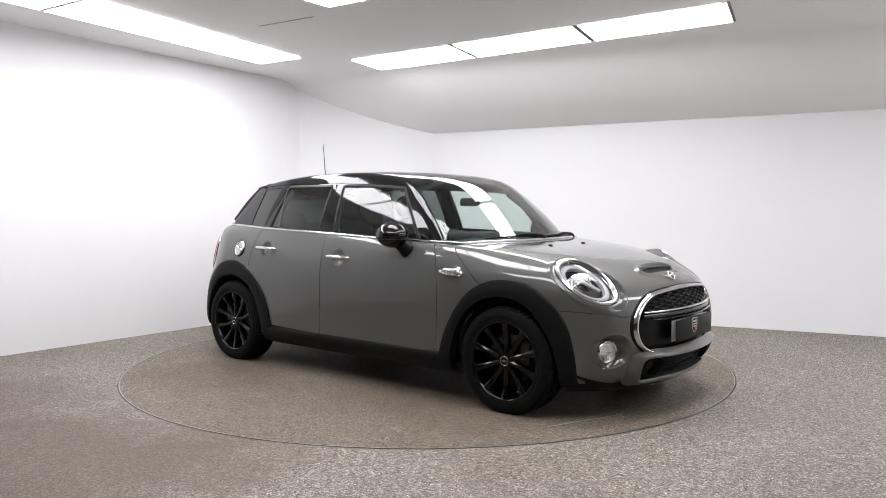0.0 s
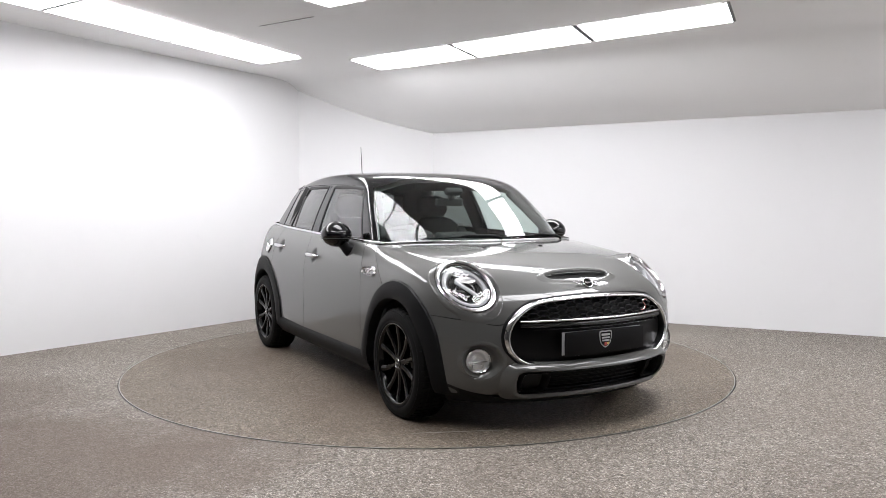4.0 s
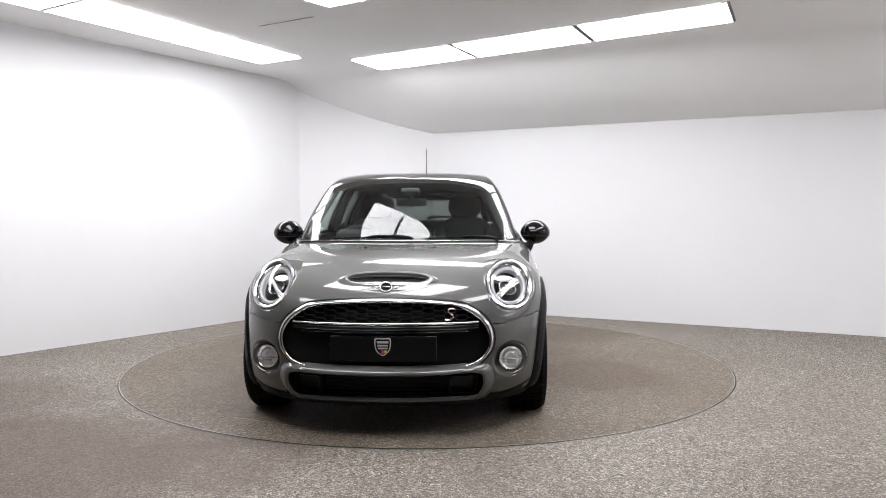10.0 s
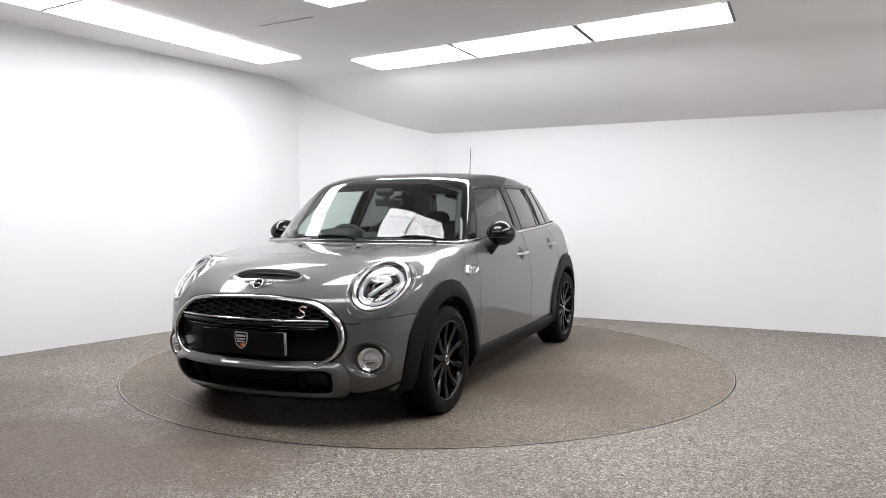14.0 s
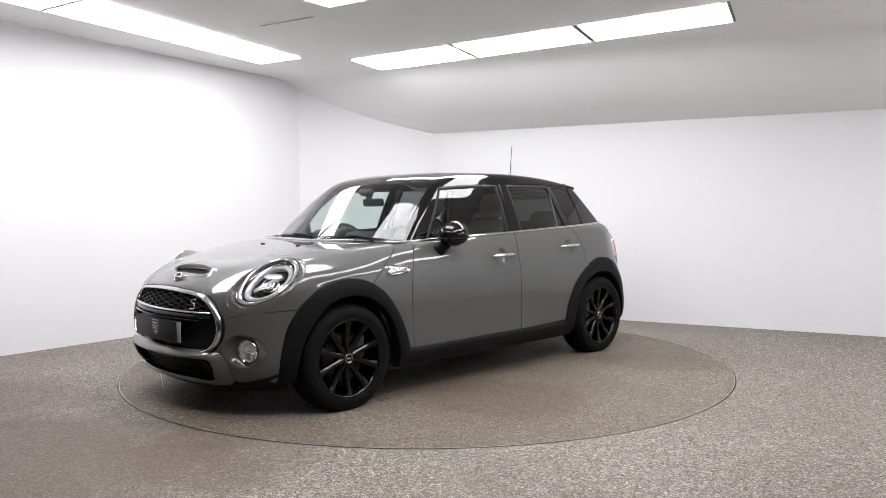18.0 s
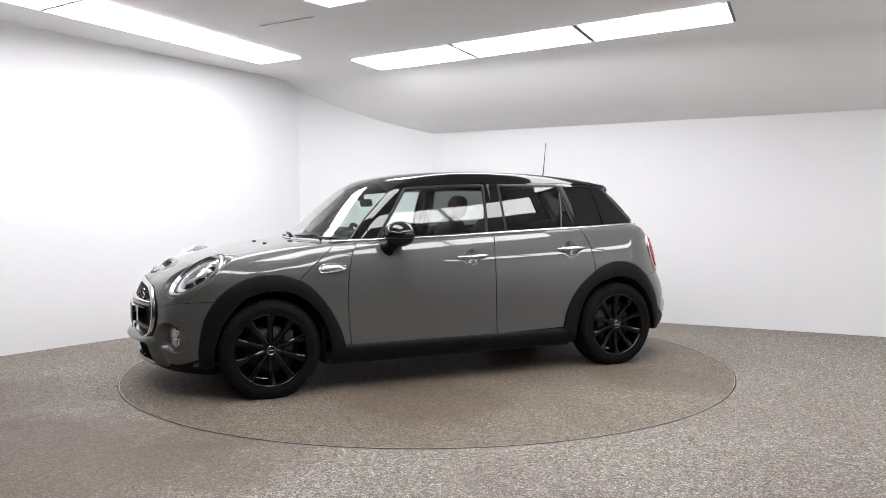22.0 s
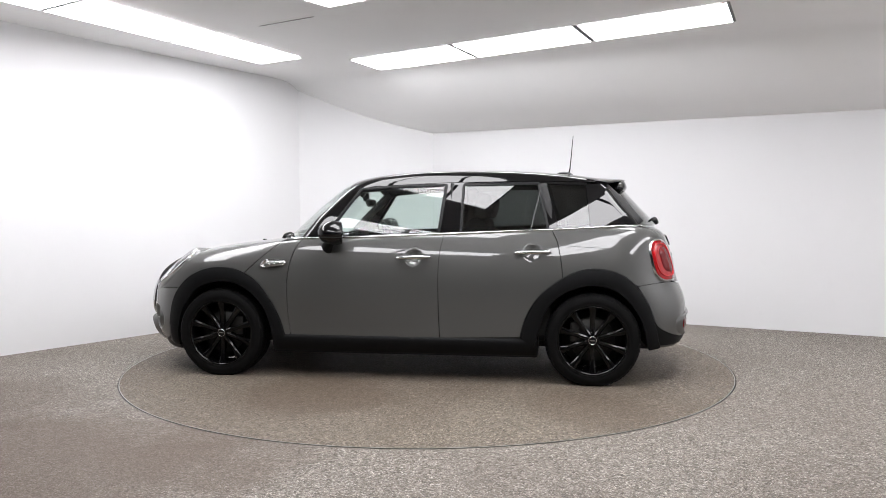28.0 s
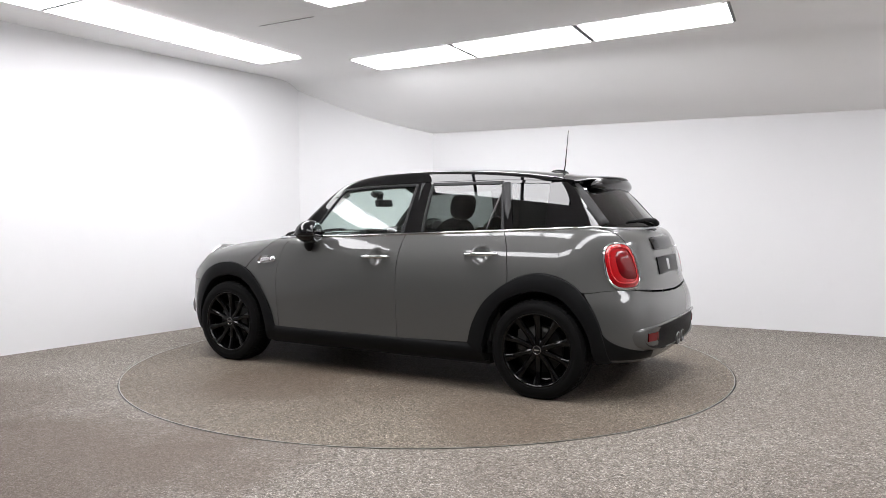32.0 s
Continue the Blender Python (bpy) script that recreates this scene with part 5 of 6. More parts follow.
# wipers
def wiper(tip, end, pivot):
    at = lambda k, out: on_end(upper_form, np.array([(tip[0] + (end[0] - tip[0]) * k, tip[1] + (end[1] - tip[1]) * k + 0.007 * math.sin(math.pi * k))]), 1)[0] + np.array([0.6, 0, 0.75]) * out
    w = part("wiper", tube("wiper", [at(k, 0.008) for k in np.linspace(0, 1, 16)], [0.003] + [0.0048] * 14 + [0.003], PLASTIC, 6), car, "black windscreen wiper")
    p = np.array(pivot)
    arm = spline([p, p * 0.75 + at(0.62, 0.03) * 0.25 + np.array([0, 0, 0.010]), at(0.62, 0.022), at(0.50, 0.014)], 14)
    part("wiper_arm", tube("wiper_arm", arm, list(np.linspace(0.013, 0.005, 14)), PLASTIC, 8), w)


wiper((-0.48, 0.972), (0.03, 0.974), (0.985, 0.06, 0.972))
wiper((0.11, 0.974), (0.62, 0.968), (0.90, 0.60, 0.962))
# dark cowl below the screen
cw_in = radial(lower_form, cowl_line, offset=0.0)
cw_rows = [cw_in + np.array([0, 0, -0.006]), cw_in + np.array([-0.03, 0, -0.002]), cw_in + np.array([-0.10, 0, -0.012]), cw_in + np.array([-0.2, 0, -0.03])]
strip("cowl", [np.vstack([r, flip(r, -1)[::-1][1:]]) for r in cw_rows], PLASTIC, car, "black cowl below the windscreen", closed=False)


# door frames round the side windows
def frame_line(pts, s, r=0.012, mat=FRAME_BLACK, name="window_frame", parent=car):
    q = even(pts, 70)
    d = np.gradient(q, axis=0)
    d = d / np.linalg.norm(d, axis=1, keepdims=True)
    n = np.stack([-d[:, 1], d[:, 0]], 1)
    rows = []
    for k, lift in ((-1.0, -0.012), (-1.0, 0.000), (-0.7, 0.003), (0.7, 0.003), (1.0, 0.000), (1.0, -0.012)):
        rows.append(flip(on_side(upper_form, q + n * r * k) + np.array([0, lift, 0]), s))
    strip(name, rows, mat, parent, "black window frame", closed=False, sharp=50)


for s in (1, -1):
    top_f = [(x, WIN_TOP(x)) for x in np.linspace(0.322, -0.285, 20)]
    frame_line(list(even([(0.556, BELT_UP(0.55)), (0.322, WIN_TOP(0.322))], 14)) + [tuple(t) for t in top_f] + list(even([(-0.285, WIN_TOP(-0.285)), (-0.25, BELT_UP(-0.25))], 10)), s, 0.011, parent=front_doors[0 if s == 1 else 1])
    top_r = [(x, WIN_TOP(x)) for x in np.linspace(-0.408, -0.925, 16)]
    frame_line(list(even([(-0.402, BELT_UP(-0.4)), (-0.408, WIN_TOP(-0.408))], 10)) + [tuple(t) for t in top_r] + list(even([(-0.925, WIN_TOP(-0.925)), (-0.99, BELT_UP(-0.99))], 12)), s, 0.010, parent=rear_doors[0 if s == 1 else 1])
    frame_line(even([(-0.945, WIN_TOP(-0.94) - 0.01), (-0.875, BELT_UP(-0.875))], 12), s, 0.0045, DIVIDER, "window_divider", rear_doors[0 if s == 1 else 1])
    # dark gap between roof and windows
    gx = np.linspace(0.36, -1.25, 40)
    hi = np.stack([gx, np.interp(gx, rail_x[::-1], RAIL[::-1, 1]) + 0.004], 1)
    lo = np.stack([gx, [WIN_TOP(x) - 0.004 for x in gx]], 1)
    g = np.stack([on_side(upper_form, lo) - np.array([0, 0.001, 0]), on_side(upper_form, (lo + hi) / 2) - np.array([0, 0.002, 0]), on_side(upper_form, hi) - np.array([0, 0.004, 0])], 1)
    panel("roof_rail", flip(g, s), GLOSS_BLACK, car, "gloss black roof rail", gap=0, depth=0)
    gx = np.linspace(0.78, -1.62, 60)
    lo = on_side(lower_form, np.stack([gx, np.interp(-gx, -spline(BELT, 200)[:, 0], spline(BELT, 200)[:, 1])], 1))
    hi = on_side(upper_form, np.stack([gx, [BELT_UP(x) + 0.006 for x in gx]], 1)) - np.array([0, 0.006, 0])
    panel("window_seal", flip(np.stack([lo - np.array([0, 0.004, 0.004]), hi], 1), s), PLASTIC, car, "black window seal", gap=0, depth=0)


# ---- wheels ----
def wheel(x, s):
    w = tagged(new("wheel"), "")
    w.parent = car
    w["label"] = "black ten-spoke alloy wheel"
    w.matrix_basis = pose(x, s * 0.752, HUB_Z, 0, 0, 0 if s == 1 else 180)
    R = 0.308
    prof = [(0.222, -0.098), (0.232, -0.104), (0.262, -0.107), (0.285, -0.103), (0.298, -0.094), (0.305, -0.078), (R, -0.05), (R, 0.05), (0.305, 0.078), (0.298, 0.094), (0.285, 0.103),
            (0.262, 0.107), (0.246, 0.107), (0.243, 0.1045), (0.240, 0.1065), (0.232, 0.105), (0.224, 0.099), (0.216, 0.09)]
    part("tyre", lathe("tyre", prof, RUBBER, 96), w, "black road tyre")
    # tread blocks: short bars across the shoulders
    tv, tf = [], []
    for i in range(60):
        a = 2 * math.pi * i / 60
        for y0, y1, r0, r1 in ((0.078, 0.101, 0.3065, 0.2885), (0.050, 0.078, R + 0.001, 0.3065), (-0.101, -0.078, 0.2885, 0.3065), (-0.078, -0.050, 0.3065, R + 0.001), (-0.042, -0.004, R + 0.001, R + 0.001), (0.004, 0.042, R + 0.001, R + 0.001)):
            n = len(tv)
            for da in (-0.040, 0.040):
                for yy_, rr in ((y0, r0), (y1, r1)):
                    for up in (-0.004, 0.0035):
                        tv.append(((rr + up) * math.cos(a + da), yy_, (rr + up) * math.sin(a + da)))
            tf += [(n + 1, n + 3, n + 7, n + 5), (n, n + 1, n + 5, n + 4), (n + 2, n + 6, n + 7, n + 3), (n, n + 2, n + 3, n + 1), (n + 4, n + 5, n + 7, n + 6)]
    part("tread", mesh_of("tread", tv, tf, RUBBER, False), w, "tyre tread blocks")["kind"] = "stuff"
    rim = [(0.219, 0.086), (0.226, 0.095), (0.229, 0.101), (0.226, 0.104), (0.220, 0.102), (0.213, 0.09), (0.207, 0.06), (0.200, 0.0), (0.200, -0.07), (0.214, -0.09), (0.222, -0.098)]
    part("rim", lathe("rim", rim, RIM_BLACK, 80), w, "gloss black rim")
    for i in range(10):
        a = 2 * math.pi * (i + 0.5) / 10
        rows = []
        for r, half, yf, th in ((0.030, 0.020, 0.082, 0.05), (0.060, 0.0165, 0.080, 0.045), (0.10, 0.0155, 0.078, 0.04), (0.15, 0.0165, 0.082, 0.035), (0.19, 0.0195, 0.090, 0.03), (0.217, 0.026, 0.094, 0.03)):
            sec = [(-half, yf - th), (-half, yf - 0.007), (-half * 0.45, yf), (half * 0.45, yf), (half, yf - 0.007), (half, yf - th)]
            rows.append([(r * math.cos(a) - t * math.sin(a), y, r * math.sin(a) + t * math.cos(a)) for t, y in sec])
        strip("spoke", rows, RIM_BLACK, w, closed=False, sharp=30)
    hub = [(0.0, 0.0865), (0.020, 0.0865), (0.0265, 0.085), (0.029, 0.080)]
    part("hub", lathe("hub", [(0.028, 0.078), (0.036, 0.082), (0.046, 0.076), (0.056, 0.06), (0.06, 0.02)], RIM_BLACK, 40), w)
    cap = part("centre_cap", lathe("centre_cap", hub, PLATE_BLACK, 32), w, "black centre cap with a silver ring")
    part("cap_ring", tube("cap_ring", [(0.0255 * math.cos(t), 0.0858, 0.0255 * math.sin(t)) for t in np.linspace(0, 2 * math.pi, 32, endpoint=False)], 0.0022, CHROME, 6, closed=True), w)
    part("cap_bar", bevelled("cap_bar", SATIN, [((0, 0.0868, 0), (0.03, 0.001, 0.007), (0, 0, 0))], 0), w)
    for i in range(5):
        a = 2 * math.pi * (i + 0.5) / 5
        part("wheel_bolt", lathe("wheel_bolt", [(0.0, 0.072), (0.008, 0.071), (0.010, 0.066), (0.010, 0.05)], SATIN, 10), w).location = (0.05 * math.cos(a), 0.0, 0.05 * math.sin(a))
    part("brake_disc", lathe("brake_disc", [(0.06, 0.03), (0.145, 0.03), (0.147, 0.02), (0.147, 0.008), (0.06, 0.008)], material("brake_iron", (0.05, 0.049, 0.048), 0.5, 0.8), 48), w, "dull iron brake disc")
    part("brake_caliper", bevelled("brake_caliper", material("caliper_grey", (0.02, 0.02, 0.02), 0.5, 0.0), [((-0.115 if x > 0 else 0.115, 0.02, 0.05), (0.06, 0.06, 0.13), (0, 0, 0))], 0.012), w)
    part("hub_back", lathe("hub_back", [(0.0, -0.04), (0.198, -0.05), (0.198, -0.07), (0.0, -0.07)], DARK_GAP, 32), w)
    return w


for x in (HUB_F, HUB_R):
    for s in (1, -1):
        wheel(x, s)


# wheel housings and underbody
def housing(x, s):
    w = np.linspace(radians(-8), radians(188), 24)
    rows = [[(x + 0.355 * math.cos(a), s * y, HUB_Z + 0.352 * math.sin(a)) for a in w] for y in (0.50, 0.60, 0.72, 0.80)]
    strip("wheel_housing", rows, DARK_GAP, car, "black wheel housing", closed=False)
    v = [(x + 0.355 * math.cos(a), s * 0.50, HUB_Z + 0.352 * math.sin(a)) for a in w]
    part("housing_back", mesh_of("housing_back", v, [tuple(range(len(v)))], DARK_GAP, False), car)


for x in (HUB_F, HUB_R):
    for s in (1, -1):
        housing(x, s)
part("underbody", bevelled("underbody", DARK_GAP, [((0, 0, 0.20), (1.85, 1.50, 0.08), (0, 0, 0)), ((0, 0, 0.24), (3.5, 0.96, 0.1), (0, 0, 0)), ((1.70, 0, 0.22), (0.25, 0.9, 0.06), (0, 0, 0)), ((-1.72, 0, 0.27), (0.2, 1.0, 0.06), (0, 0, 0))], 0.02), car, "dark underbody")

# ---- tail ----
TAIL_C = Vector((-1.745, 0.640, 0.826))
tn = normal_of(lower_form, radial(lower_form, np.array([TAIL_C])))[0]
TAIL_V = Vector((-tn[1], tn[0], 0)).normalized() * -1
TAIL_U = Vector((0, 0, 1))


def tail_surface(scale, lift, s, n=52, aside=0.0):
    g = []
    for k in range(n):
        w = 2 * math.pi * k / n
        c, d = math.cos(w), math.sin(w)
        c, d = math.copysign(abs(c) ** 0.66, c), math.copysign(abs(d) ** 0.66, d)
        g.append(TAIL_C + TAIL_U * (0.142 * scale * c) + TAIL_V * (0.112 * scale * d * (1 - 0.05 * c) + 0.019 * c + aside))
    g = radial(lower_form, np.array(g))
    return flip(g + np.array(tn) * lift, s)


def tail_light(s):
    lamp = strip("tail_light", [tail_surface(1.07, -0.002, s), tail_surface(1.06, 0.010, s), tail_surface(1.02, 0.014, s), tail_surface(0.98, 0.012, s), tail_surface(0.965, 0.006, s)], CHROME, car, "red tail light in a slim chrome ring")
    fan("red_lens", [tail_surface(0.975, 0.006, s), tail_surface(0.93, 0.012, s), tail_surface(0.6, 0.016, s), tail_surface(0.2, 0.017, s)], RED_LAMP, lamp, "red lens", 80)
    fan("dark_core", [tail_surface(0.64, 0.012, s, aside=-0.028), tail_surface(0.62, 0.0175, s, aside=-0.028), tail_surface(0.25, 0.019, s, aside=-0.028)], DARK_RED, lamp, "darker red lamp core", 80)
    edge_ring = tail_surface(0.80, 0.016, s)
    part("light_guide", tube("light_guide", edge_ring, 0.0045, RED_GUIDE, 6, closed=True), lamp, "bright red ring-shaped light guide")
    return lamp


both_sides(tail_light)

back = lambda y, z, lift=0.0: on_end(lower_form, np.array([(y, z)]), -1)[0] - np.array([lift, 0, 0])


def back_plate(name, y1, z0, z1, lift, mat, parent, label="", ny=24, thick=0.02, corner=0.2):
    ys, zs = np.linspace(-y1, y1, ny), np.linspace(z0, z1, 6)
    g = on_end(lower_form, np.stack(np.meshgrid(ys, zs, indexing="ij"), -1), -1) - np.array([lift, 0, 0])
    return panel(name, g, mat, parent, label, gap=0, depth=thick)


# handle strip: rounded, in a shallow black surround
hl = ring([(-0.27, 0.955), (-0.255, 0.978), (0.0, 0.984), (0.255, 0.978), (0.27, 0.955), (0.262, 0.918), (0.24, 0.903), (0.0, 0.898), (-0.24, 0.903), (-0.262, 0.918)], 70)
hc = hl.mean(0)
gate_at = lambda loop, lift: on_end(lower_form, loop, -1) - np.array([lift, 0, 0])
fan("gate_handle", [gate_at(hc + (hl - hc) * k, lift) for k, lift in ((1.0, -0.004), (0.99, 0.010), (0.95, 0.014), (0.6, 0.016), (0.2, 0.017))], GLOSS_BLACK, car, "gloss black tailgate handle strip")


def valance(s):
    top = radial(lower_form, spline([(-1.655, 0.80, 0.47), (-1.70, 0.785, 0.400), (-1.78, 0.74, 0.352), (-1.86, 0.62, 0.318), (-1.89, 0.5, 0.31)], 30), axis_z=(0.4, 0.6))
    rows = []
    for k, off in ((0.0, -0.002), (0.03, 0.006), (0.5, 0.007), (0.9, 0.004), (1.0, -0.03)):
        g = top.copy()
        g[:, 2] = top[:, 2] * (1 - k) + 0.252 * k
        g = radial(lower_form, np.stack([g[:, 0], g[:, 1], np.maximum(g[:, 2], 0.252)], 1), axis_z=(0.4, 0.6), offset=0.0)
        d = np.stack([g[:, 0] + 1.2, g[:, 1], np.zeros(len(g))], 1)
        rows.append(flip(g + d / np.linalg.norm(d, axis=1, keepdims=True) * off, s))
    strip("rear_valance", rows, PLASTIC, car, "matt black plastic lower rear valance", closed=False)


both_sides(valance)
rp = back(0, 0.80)
rear_plate = part("rear_plate", bevelled("rear_plate", PLATE_BLACK, [((rp[0] + 0.006, 0, 0.80), (0.012, 0.50, 0.112), (0, 11, 0))], 0.003), car, "blank covered rear number plate")
part("rear_shield", bevelled("rear_shield", SHIELD_WHITE, [((rp[0] - 0.001, 0, 0.80), (0.002, 0.055, 0.07), (0, 11, 0))], 0.006), rear_plate, "small pale shield emblem")
rb = back(0, 0.985, 0.004)
part("rear_badge", tube("rear_badge", [(rb[0] + 0.012 * math.sin(w), 0.03 * math.cos(w), rb[2] - 0.05 + 0.028 * math.sin(w)) for w in np.linspace(0, 2 * math.pi, 24, endpoint=False)], 0.005, CHROME, 6, closed=True), car, "small chrome tailgate badge")
# lower rear diffuser, exhausts and red reflectors
dif = ring([(0.60, 0.44), (0.40, 0.455), (0.0, 0.46), (-0.40, 0.455), (-0.60, 0.44), (-0.63, 0.39), (-0.58, 0.335), (-0.40, 0.305), (0.0, 0.30), (0.40, 0.305), (0.58, 0.335), (0.63, 0.39)], 100)
dcen = dif.mean(0)
tail_at = lambda loop, lift: on_end(lower_form, loop, -1) - np.array([lift, 0, 0])
diffuser = strip("rear_diffuser", [tail_at(dcen + (dif - dcen) * 1.10, -0.004), tail_at(dcen + (dif - dcen) * 1.06, 0.014), tail_at(dcen + (dif - dcen) * 1.0, 0.016), tail_at(dcen + (dif - dcen) * 0.98, 0.0)], PAINT, car, "grey-framed black rear diffuser")
fan("diffuser_mesh", [tail_at(dcen + (dif - dcen) * k, 0.004) for k in (1.0, 0.7, 0.3)], PLASTIC, diffuser, "black mesh")
for s in (1, -1):
    ry, rz = np.meshgrid(np.linspace(0.475, 0.585, 8), np.linspace(0.365, 0.415, 4), indexing="ij")
    panel("rear_reflector", flip(on_end(lower_form, np.stack([ry, rz], -1), -1) - np.array([0.008, 0, 0]), s), DARK_RED, diffuser, "red rear fog reflector", gap=0, depth=0.008)
    pipe = part("exhaust_pipe", lathe("exhaust_pipe", [(0.030, 0.12), (0.040, 0.10), (0.043, 0.0), (0.041, -0.006), (0.037, -0.004), (0.036, 0.08), (0.0, 0.09)], material("exhaust_steel", (0.16, 0.16, 0.16), 0.3, 1.0), 32, "x"), car, "bright round exhaust tailpipe")
    pipe.location = (-1.955, s * 0.062, 0.318)
# rear wiper
part("rear_wiper", tube("rear_wiper", [(-1.785, -0.03, 1.062), (-1.775, 0.0, 1.085), (-1.745, 0.12, 1.092), (-1.70, 0.34, 1.082)], [0.022, 0.018, 0.010, 0.006], PLASTIC, 8), car, "black rear wiper")
part("high_brake_light", bevelled("high_brake_light", DARK_RED, [((-1.53, 0, 1.366), (0.008, 0.26, 0.010), (0, 0, 0))], 0.002), car, "dark red high brake light")


# ---- inside the cabin ----
def soft_block(name, centre, size, turn, mat, parent, label="", power=3.2):
    """A cushion: a rounded block."""
    bm = bmesh.new()
    bmesh.ops.create_uvsphere(bm, u_segments=28, v_segments=18, radius=1.0)
    for v in bm.verts:
        n = (abs(v.co.x) ** power + abs(v.co.y) ** power + abs(v.co.z) ** power) ** (1 / power)
        v.co = Vector((v.co.x / n * size[0] / 2, v.co.y / n * size[1] / 2, v.co.z / n * size[2] / 2))
    me = bpy.data.meshes.new(name)
    bm.to_mesh(me)
    bm.free()
    me.materials.append(mat)
    me.polygons.foreach_set("use_smooth", [True] * len(me.polygons))
    ob = part(name, me, parent, label)
    ob.matrix_basis = (parent.matrix_basis.inverted() if parent != car else Matrix()) @ pose(*centre, *turn)
    return ob


for s in (1, -1):
    y = s * 0.36
    seat = soft_block("front_seat", (-0.10, y, 0.52), (0.50, 0.50, 0.20), (0, -6, 0), CLOTH, car, "dark cloth front seat")
    soft_block("seat_back", (-0.40, y, 0.80), (0.17, 0.49, 0.62), (0, -16, 0), CLOTH, seat, "dark cloth front seat back")
    for k in (1, -1):
        soft_block("side_bolster", (-0.355, y + k * 0.20, 0.80), (0.17, 0.11, 0.46), (0, -16, 0), CLOTH, seat)
    soft_block("headrest", (-0.52, y, 1.185), (0.12, 0.27, 0.19), (0, -12, 0), CLOTH, seat, "dark cloth headrest", 2.6)
    for k in (1, -1):
        post = part("headrest_post", tube("headrest_post", [(-0.475, y + k * 0.06, 1.02), (-0.505, y + k * 0.06, 1.14)], 0.006, SATIN, 8), seat)
        post.matrix_basis = seat.matrix_basis.inverted()
    soft_block("rear_headrest", (-1.17, s * 0.34, 1.075), (0.11, 0.25, 0.15), (0, -12, 0), CLOTH, car, "dark cloth rear headrest", 2.6)
soft_block("spoiler_base", (-1.475, 0, 1.312), (0.16, 0.80, 0.115), (0, 25, 0), GLOSS_BLACK, car, "black housing under the roof spoiler", 2.6)
soft_block("rear_seat", (-0.92, 0, 0.55), (0.48, 1.18, 0.20), (0, -6, 0), CLOTH, car, "dark cloth rear bench")
soft_block("rear_seat_back", (-1.13, 0, 0.80), (0.17, 1.18, 0.54), (0, -16, 0), CLOTH, car, "dark cloth rear seat back")
part("parcel_shelf", bevelled("parcel_shelf", TRIM_DARK, [((-1.45, 0, 1.0), (0.42, 1.10, 0.02), (0, -4, 0))], 0.006), car)
for s in (1, -1):
    lining = on_side(upper_form, quad_patch(-1.04, -1.50, -1.36, -0.965, 12)) - np.array([0, 0.05, 0])
    panel("luggage_lining", flip(lining, s), TRIM_DARK, car, "black lining behind the rear quarter window", gap=0, depth=0)
# dashboard
dash = np.array([[(x, y, z - 0.05 * (y / 0.66) ** 4) for y in np.linspace(-0.66, 0.66, 25)] for x, z in ((0.86, 0.925), (0.70, 0.955), (0.58, 0.965), (0.50, 0.955), (0.46, 0.92), (0.45, 0.84), (0.48, 0.70))])
panel("dashboard", dash, TRIM_DARK, car, "black dashboard", gap=0, depth=0)
part("instrument_hood", bevelled("instrument_hood", TRIM_DARK, [((0.50, -0.36, 0.985), (0.16, 0.30, 0.07), (0, 8, 0)), ((0.50, 0.0, 0.955), (0.10, 0.30, 0.10), (0, 8, 0))], 0.03, 3), car)
sw = pose(0.31, -0.36, 0.885, 0, -62, 0)
st = part("steering_wheel", tube("steering_wheel", [(0.182 * math.cos(a), 0.182 * math.sin(a), 0) for a in np.linspace(0, 2 * math.pi, 40, endpoint=False)], 0.0165, TRIM_DARK, 10, closed=True), car, "black steering wheel")
st.matrix_basis = sw
part("wheel_boss", bevelled("wheel_boss", TRIM_DARK, [((0, 0, -0.02), (0.12, 0.13, 0.05), (0, 0, 0)), ((0, 0.11, -0.01), (0.035, 0.13, 0.018), (0, 0, 0)), ((0, -0.11, -0.01), (0.035, 0.13, 0.018), (0, 0, 0)), ((-0.11, 0, -0.01), (0.13, 0.04, 0.018), (0, 0, 0))], 0.012, 3), st)
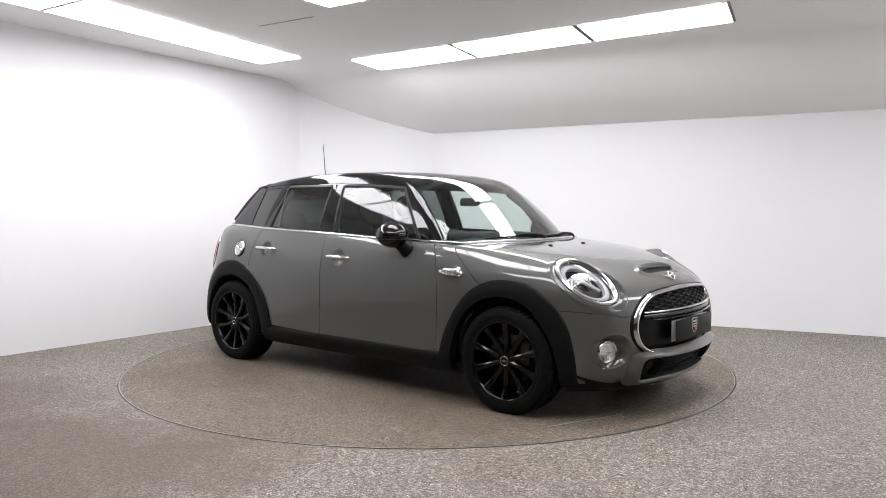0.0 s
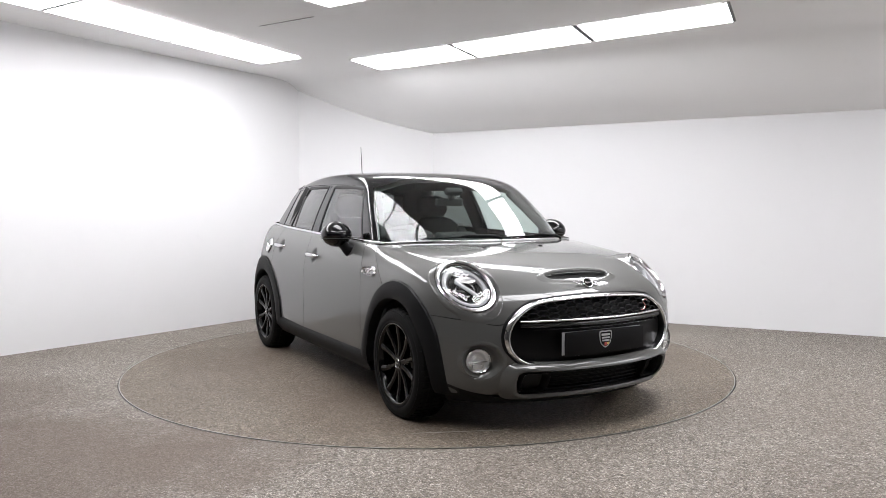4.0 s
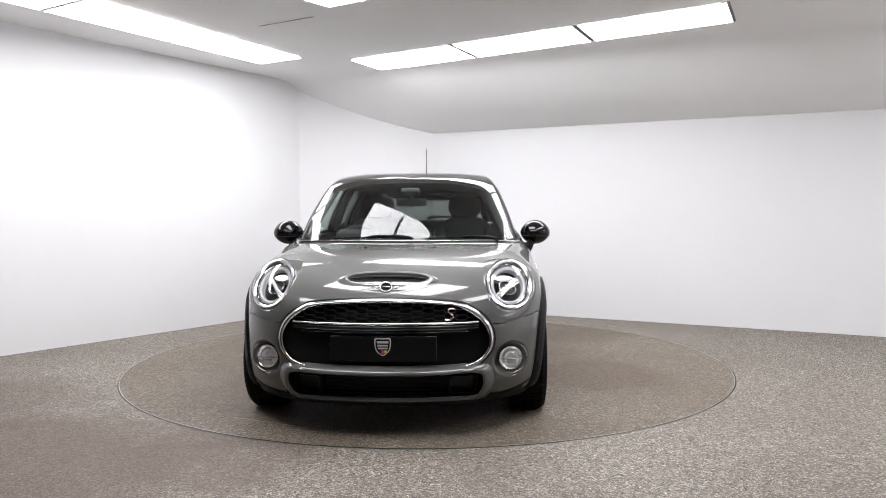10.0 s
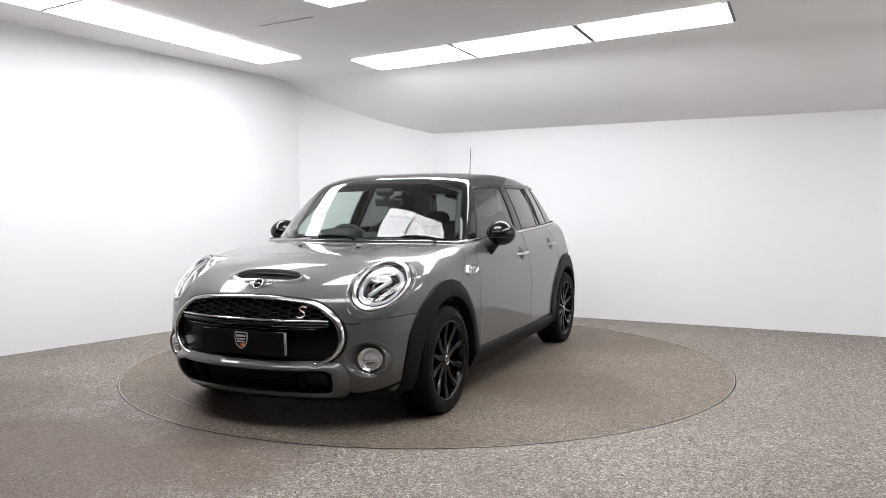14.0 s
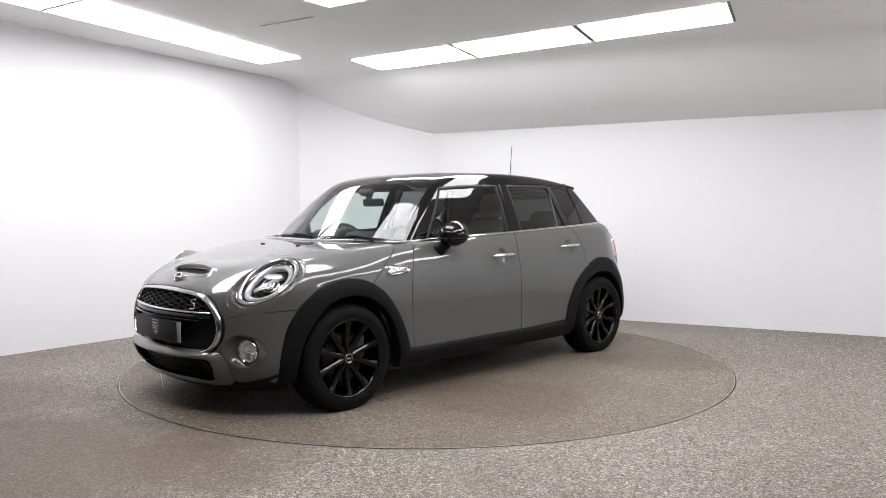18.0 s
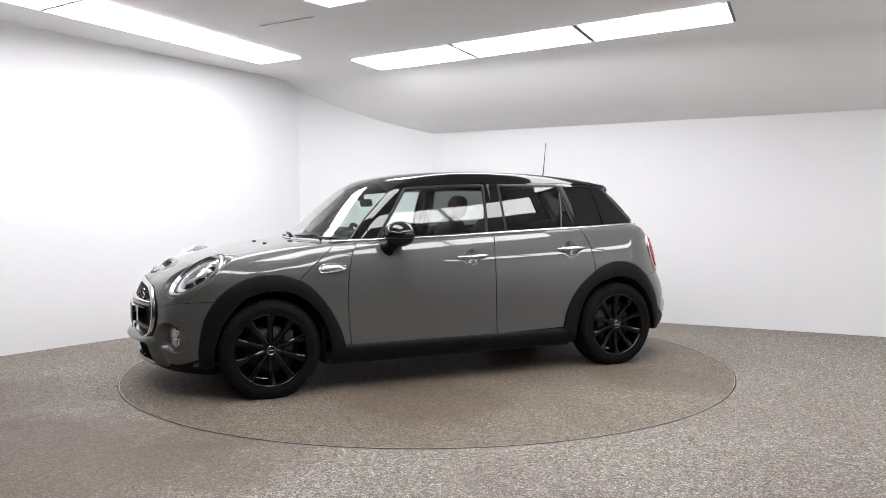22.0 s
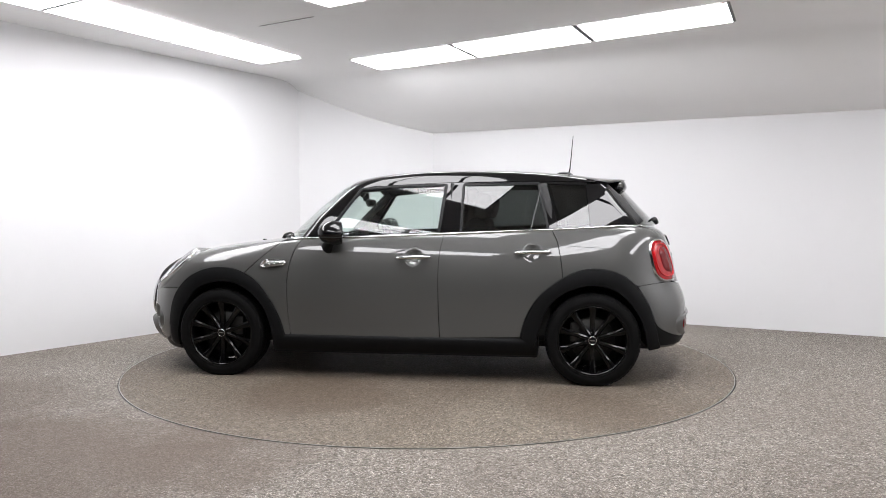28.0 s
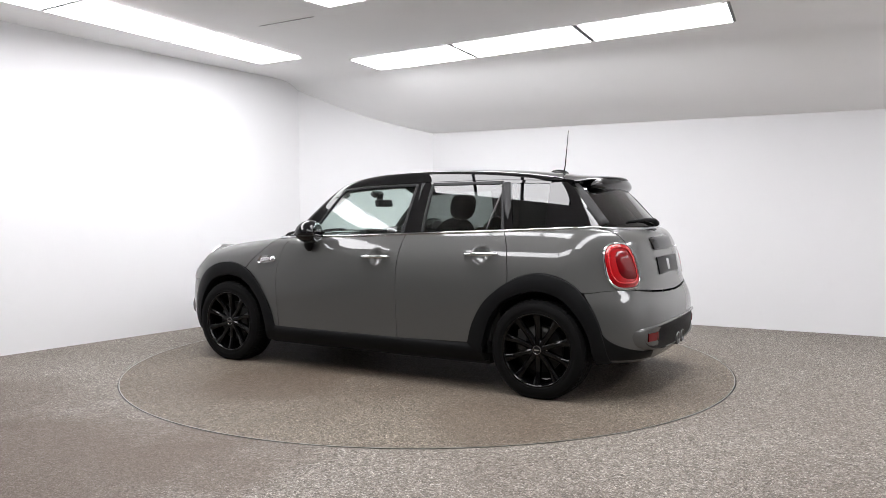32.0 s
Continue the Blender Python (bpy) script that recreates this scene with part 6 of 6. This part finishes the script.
# interior mirror
part("interior_mirror", bevelled("interior_mirror", TRIM_DARK, [((0.40, 0, 1.215), (0.035, 0.215, 0.058), (0, 10, 0)), ((0.44, 0, 1.262), (0.05, 0.035, 0.07), (0, 0, 0)), ((0.465, 0, 1.288), (0.05, 0.13, 0.045), (0, -38, 0))], 0.017, 3), car, "black interior mirror")
# headliner, pillar linings and door cards
lin = ROOF.copy()
lin = lin - np.array([0, 0, 0.035])
panel("headliner", lin.transpose(1, 0, 2), LINER, car, "pale grey headliner", mirror=True, gap=0, depth=0)
for s in (1, -1):
    card = on_side(lower_form, coons(even([(0.75, 0.30), (-1.0, 0.32)], 20), belt_between(0.72, -1.02, 20), even([(0.75, 0.30), (0.72, 0.957)], 8), even([(-1.0, 0.32), (-1.02, 1.02)], 8))) - np.array([0, 0.075, 0])
    panel("door_card", flip(card, s), TRIM_DARK, car, "black door lining", gap=0, depth=0)
    for pts, r in (([(0.70, 0.655, 0.99), (0.55, 0.60, 1.13), (0.36, 0.535, 1.29)], 0.03), ([(-0.30, 0.69, 1.0), (-0.335, 0.625, 1.18), (-0.345, 0.555, 1.33)], 0.045), ([(-1.05, 0.655, 1.03), (-1.0, 0.60, 1.2), (-0.96, 0.54, 1.33)], 0.05),
                   ([(-1.60, 0.55, 1.06), (-1.48, 0.51, 1.2), (-1.36, 0.46, 1.32)], 0.05)):
        part("pillar_lining", tube("pillar_lining", [(x, s * y, z) for x, y, z in spline(pts, 12)], r, LINER if r < 0.04 else TRIM_DARK, 10, flat=0.5), car)
part("firewall", bevelled("firewall", DARK_GAP, [((0.93, 0, 0.60), (0.03, 1.30, 0.62), (0, 0, 0)), ((-0.2, 0, 0.30), (1.9, 1.40, 0.06), (0, 0, 0)), ((-1.35, 0, 0.62), (0.03, 1.2, 0.5), (0, 0, 0))], 0.01), car, "dark bulkhead and floor")

# the car stands a little off the table's centre
for ob in list(car.children):
    ob.location = (ob.location[0] + CAR_SHIFT[0], ob.location[1] + CAR_SHIFT[1], ob.location[2])


# ---- what moves ----
def motions():
    steps = [i * 0.5 for i in range(65)]
    walk(car, [(t, pose(0, 0, 0, 0, 0, TURN_START + TURN_RATE * t)) for t in steps])
    walk(turntable, [(t, pose(0, 0, 0, 0, 0, TURN_START + TURN_RATE * t)) for t in steps])


motions()
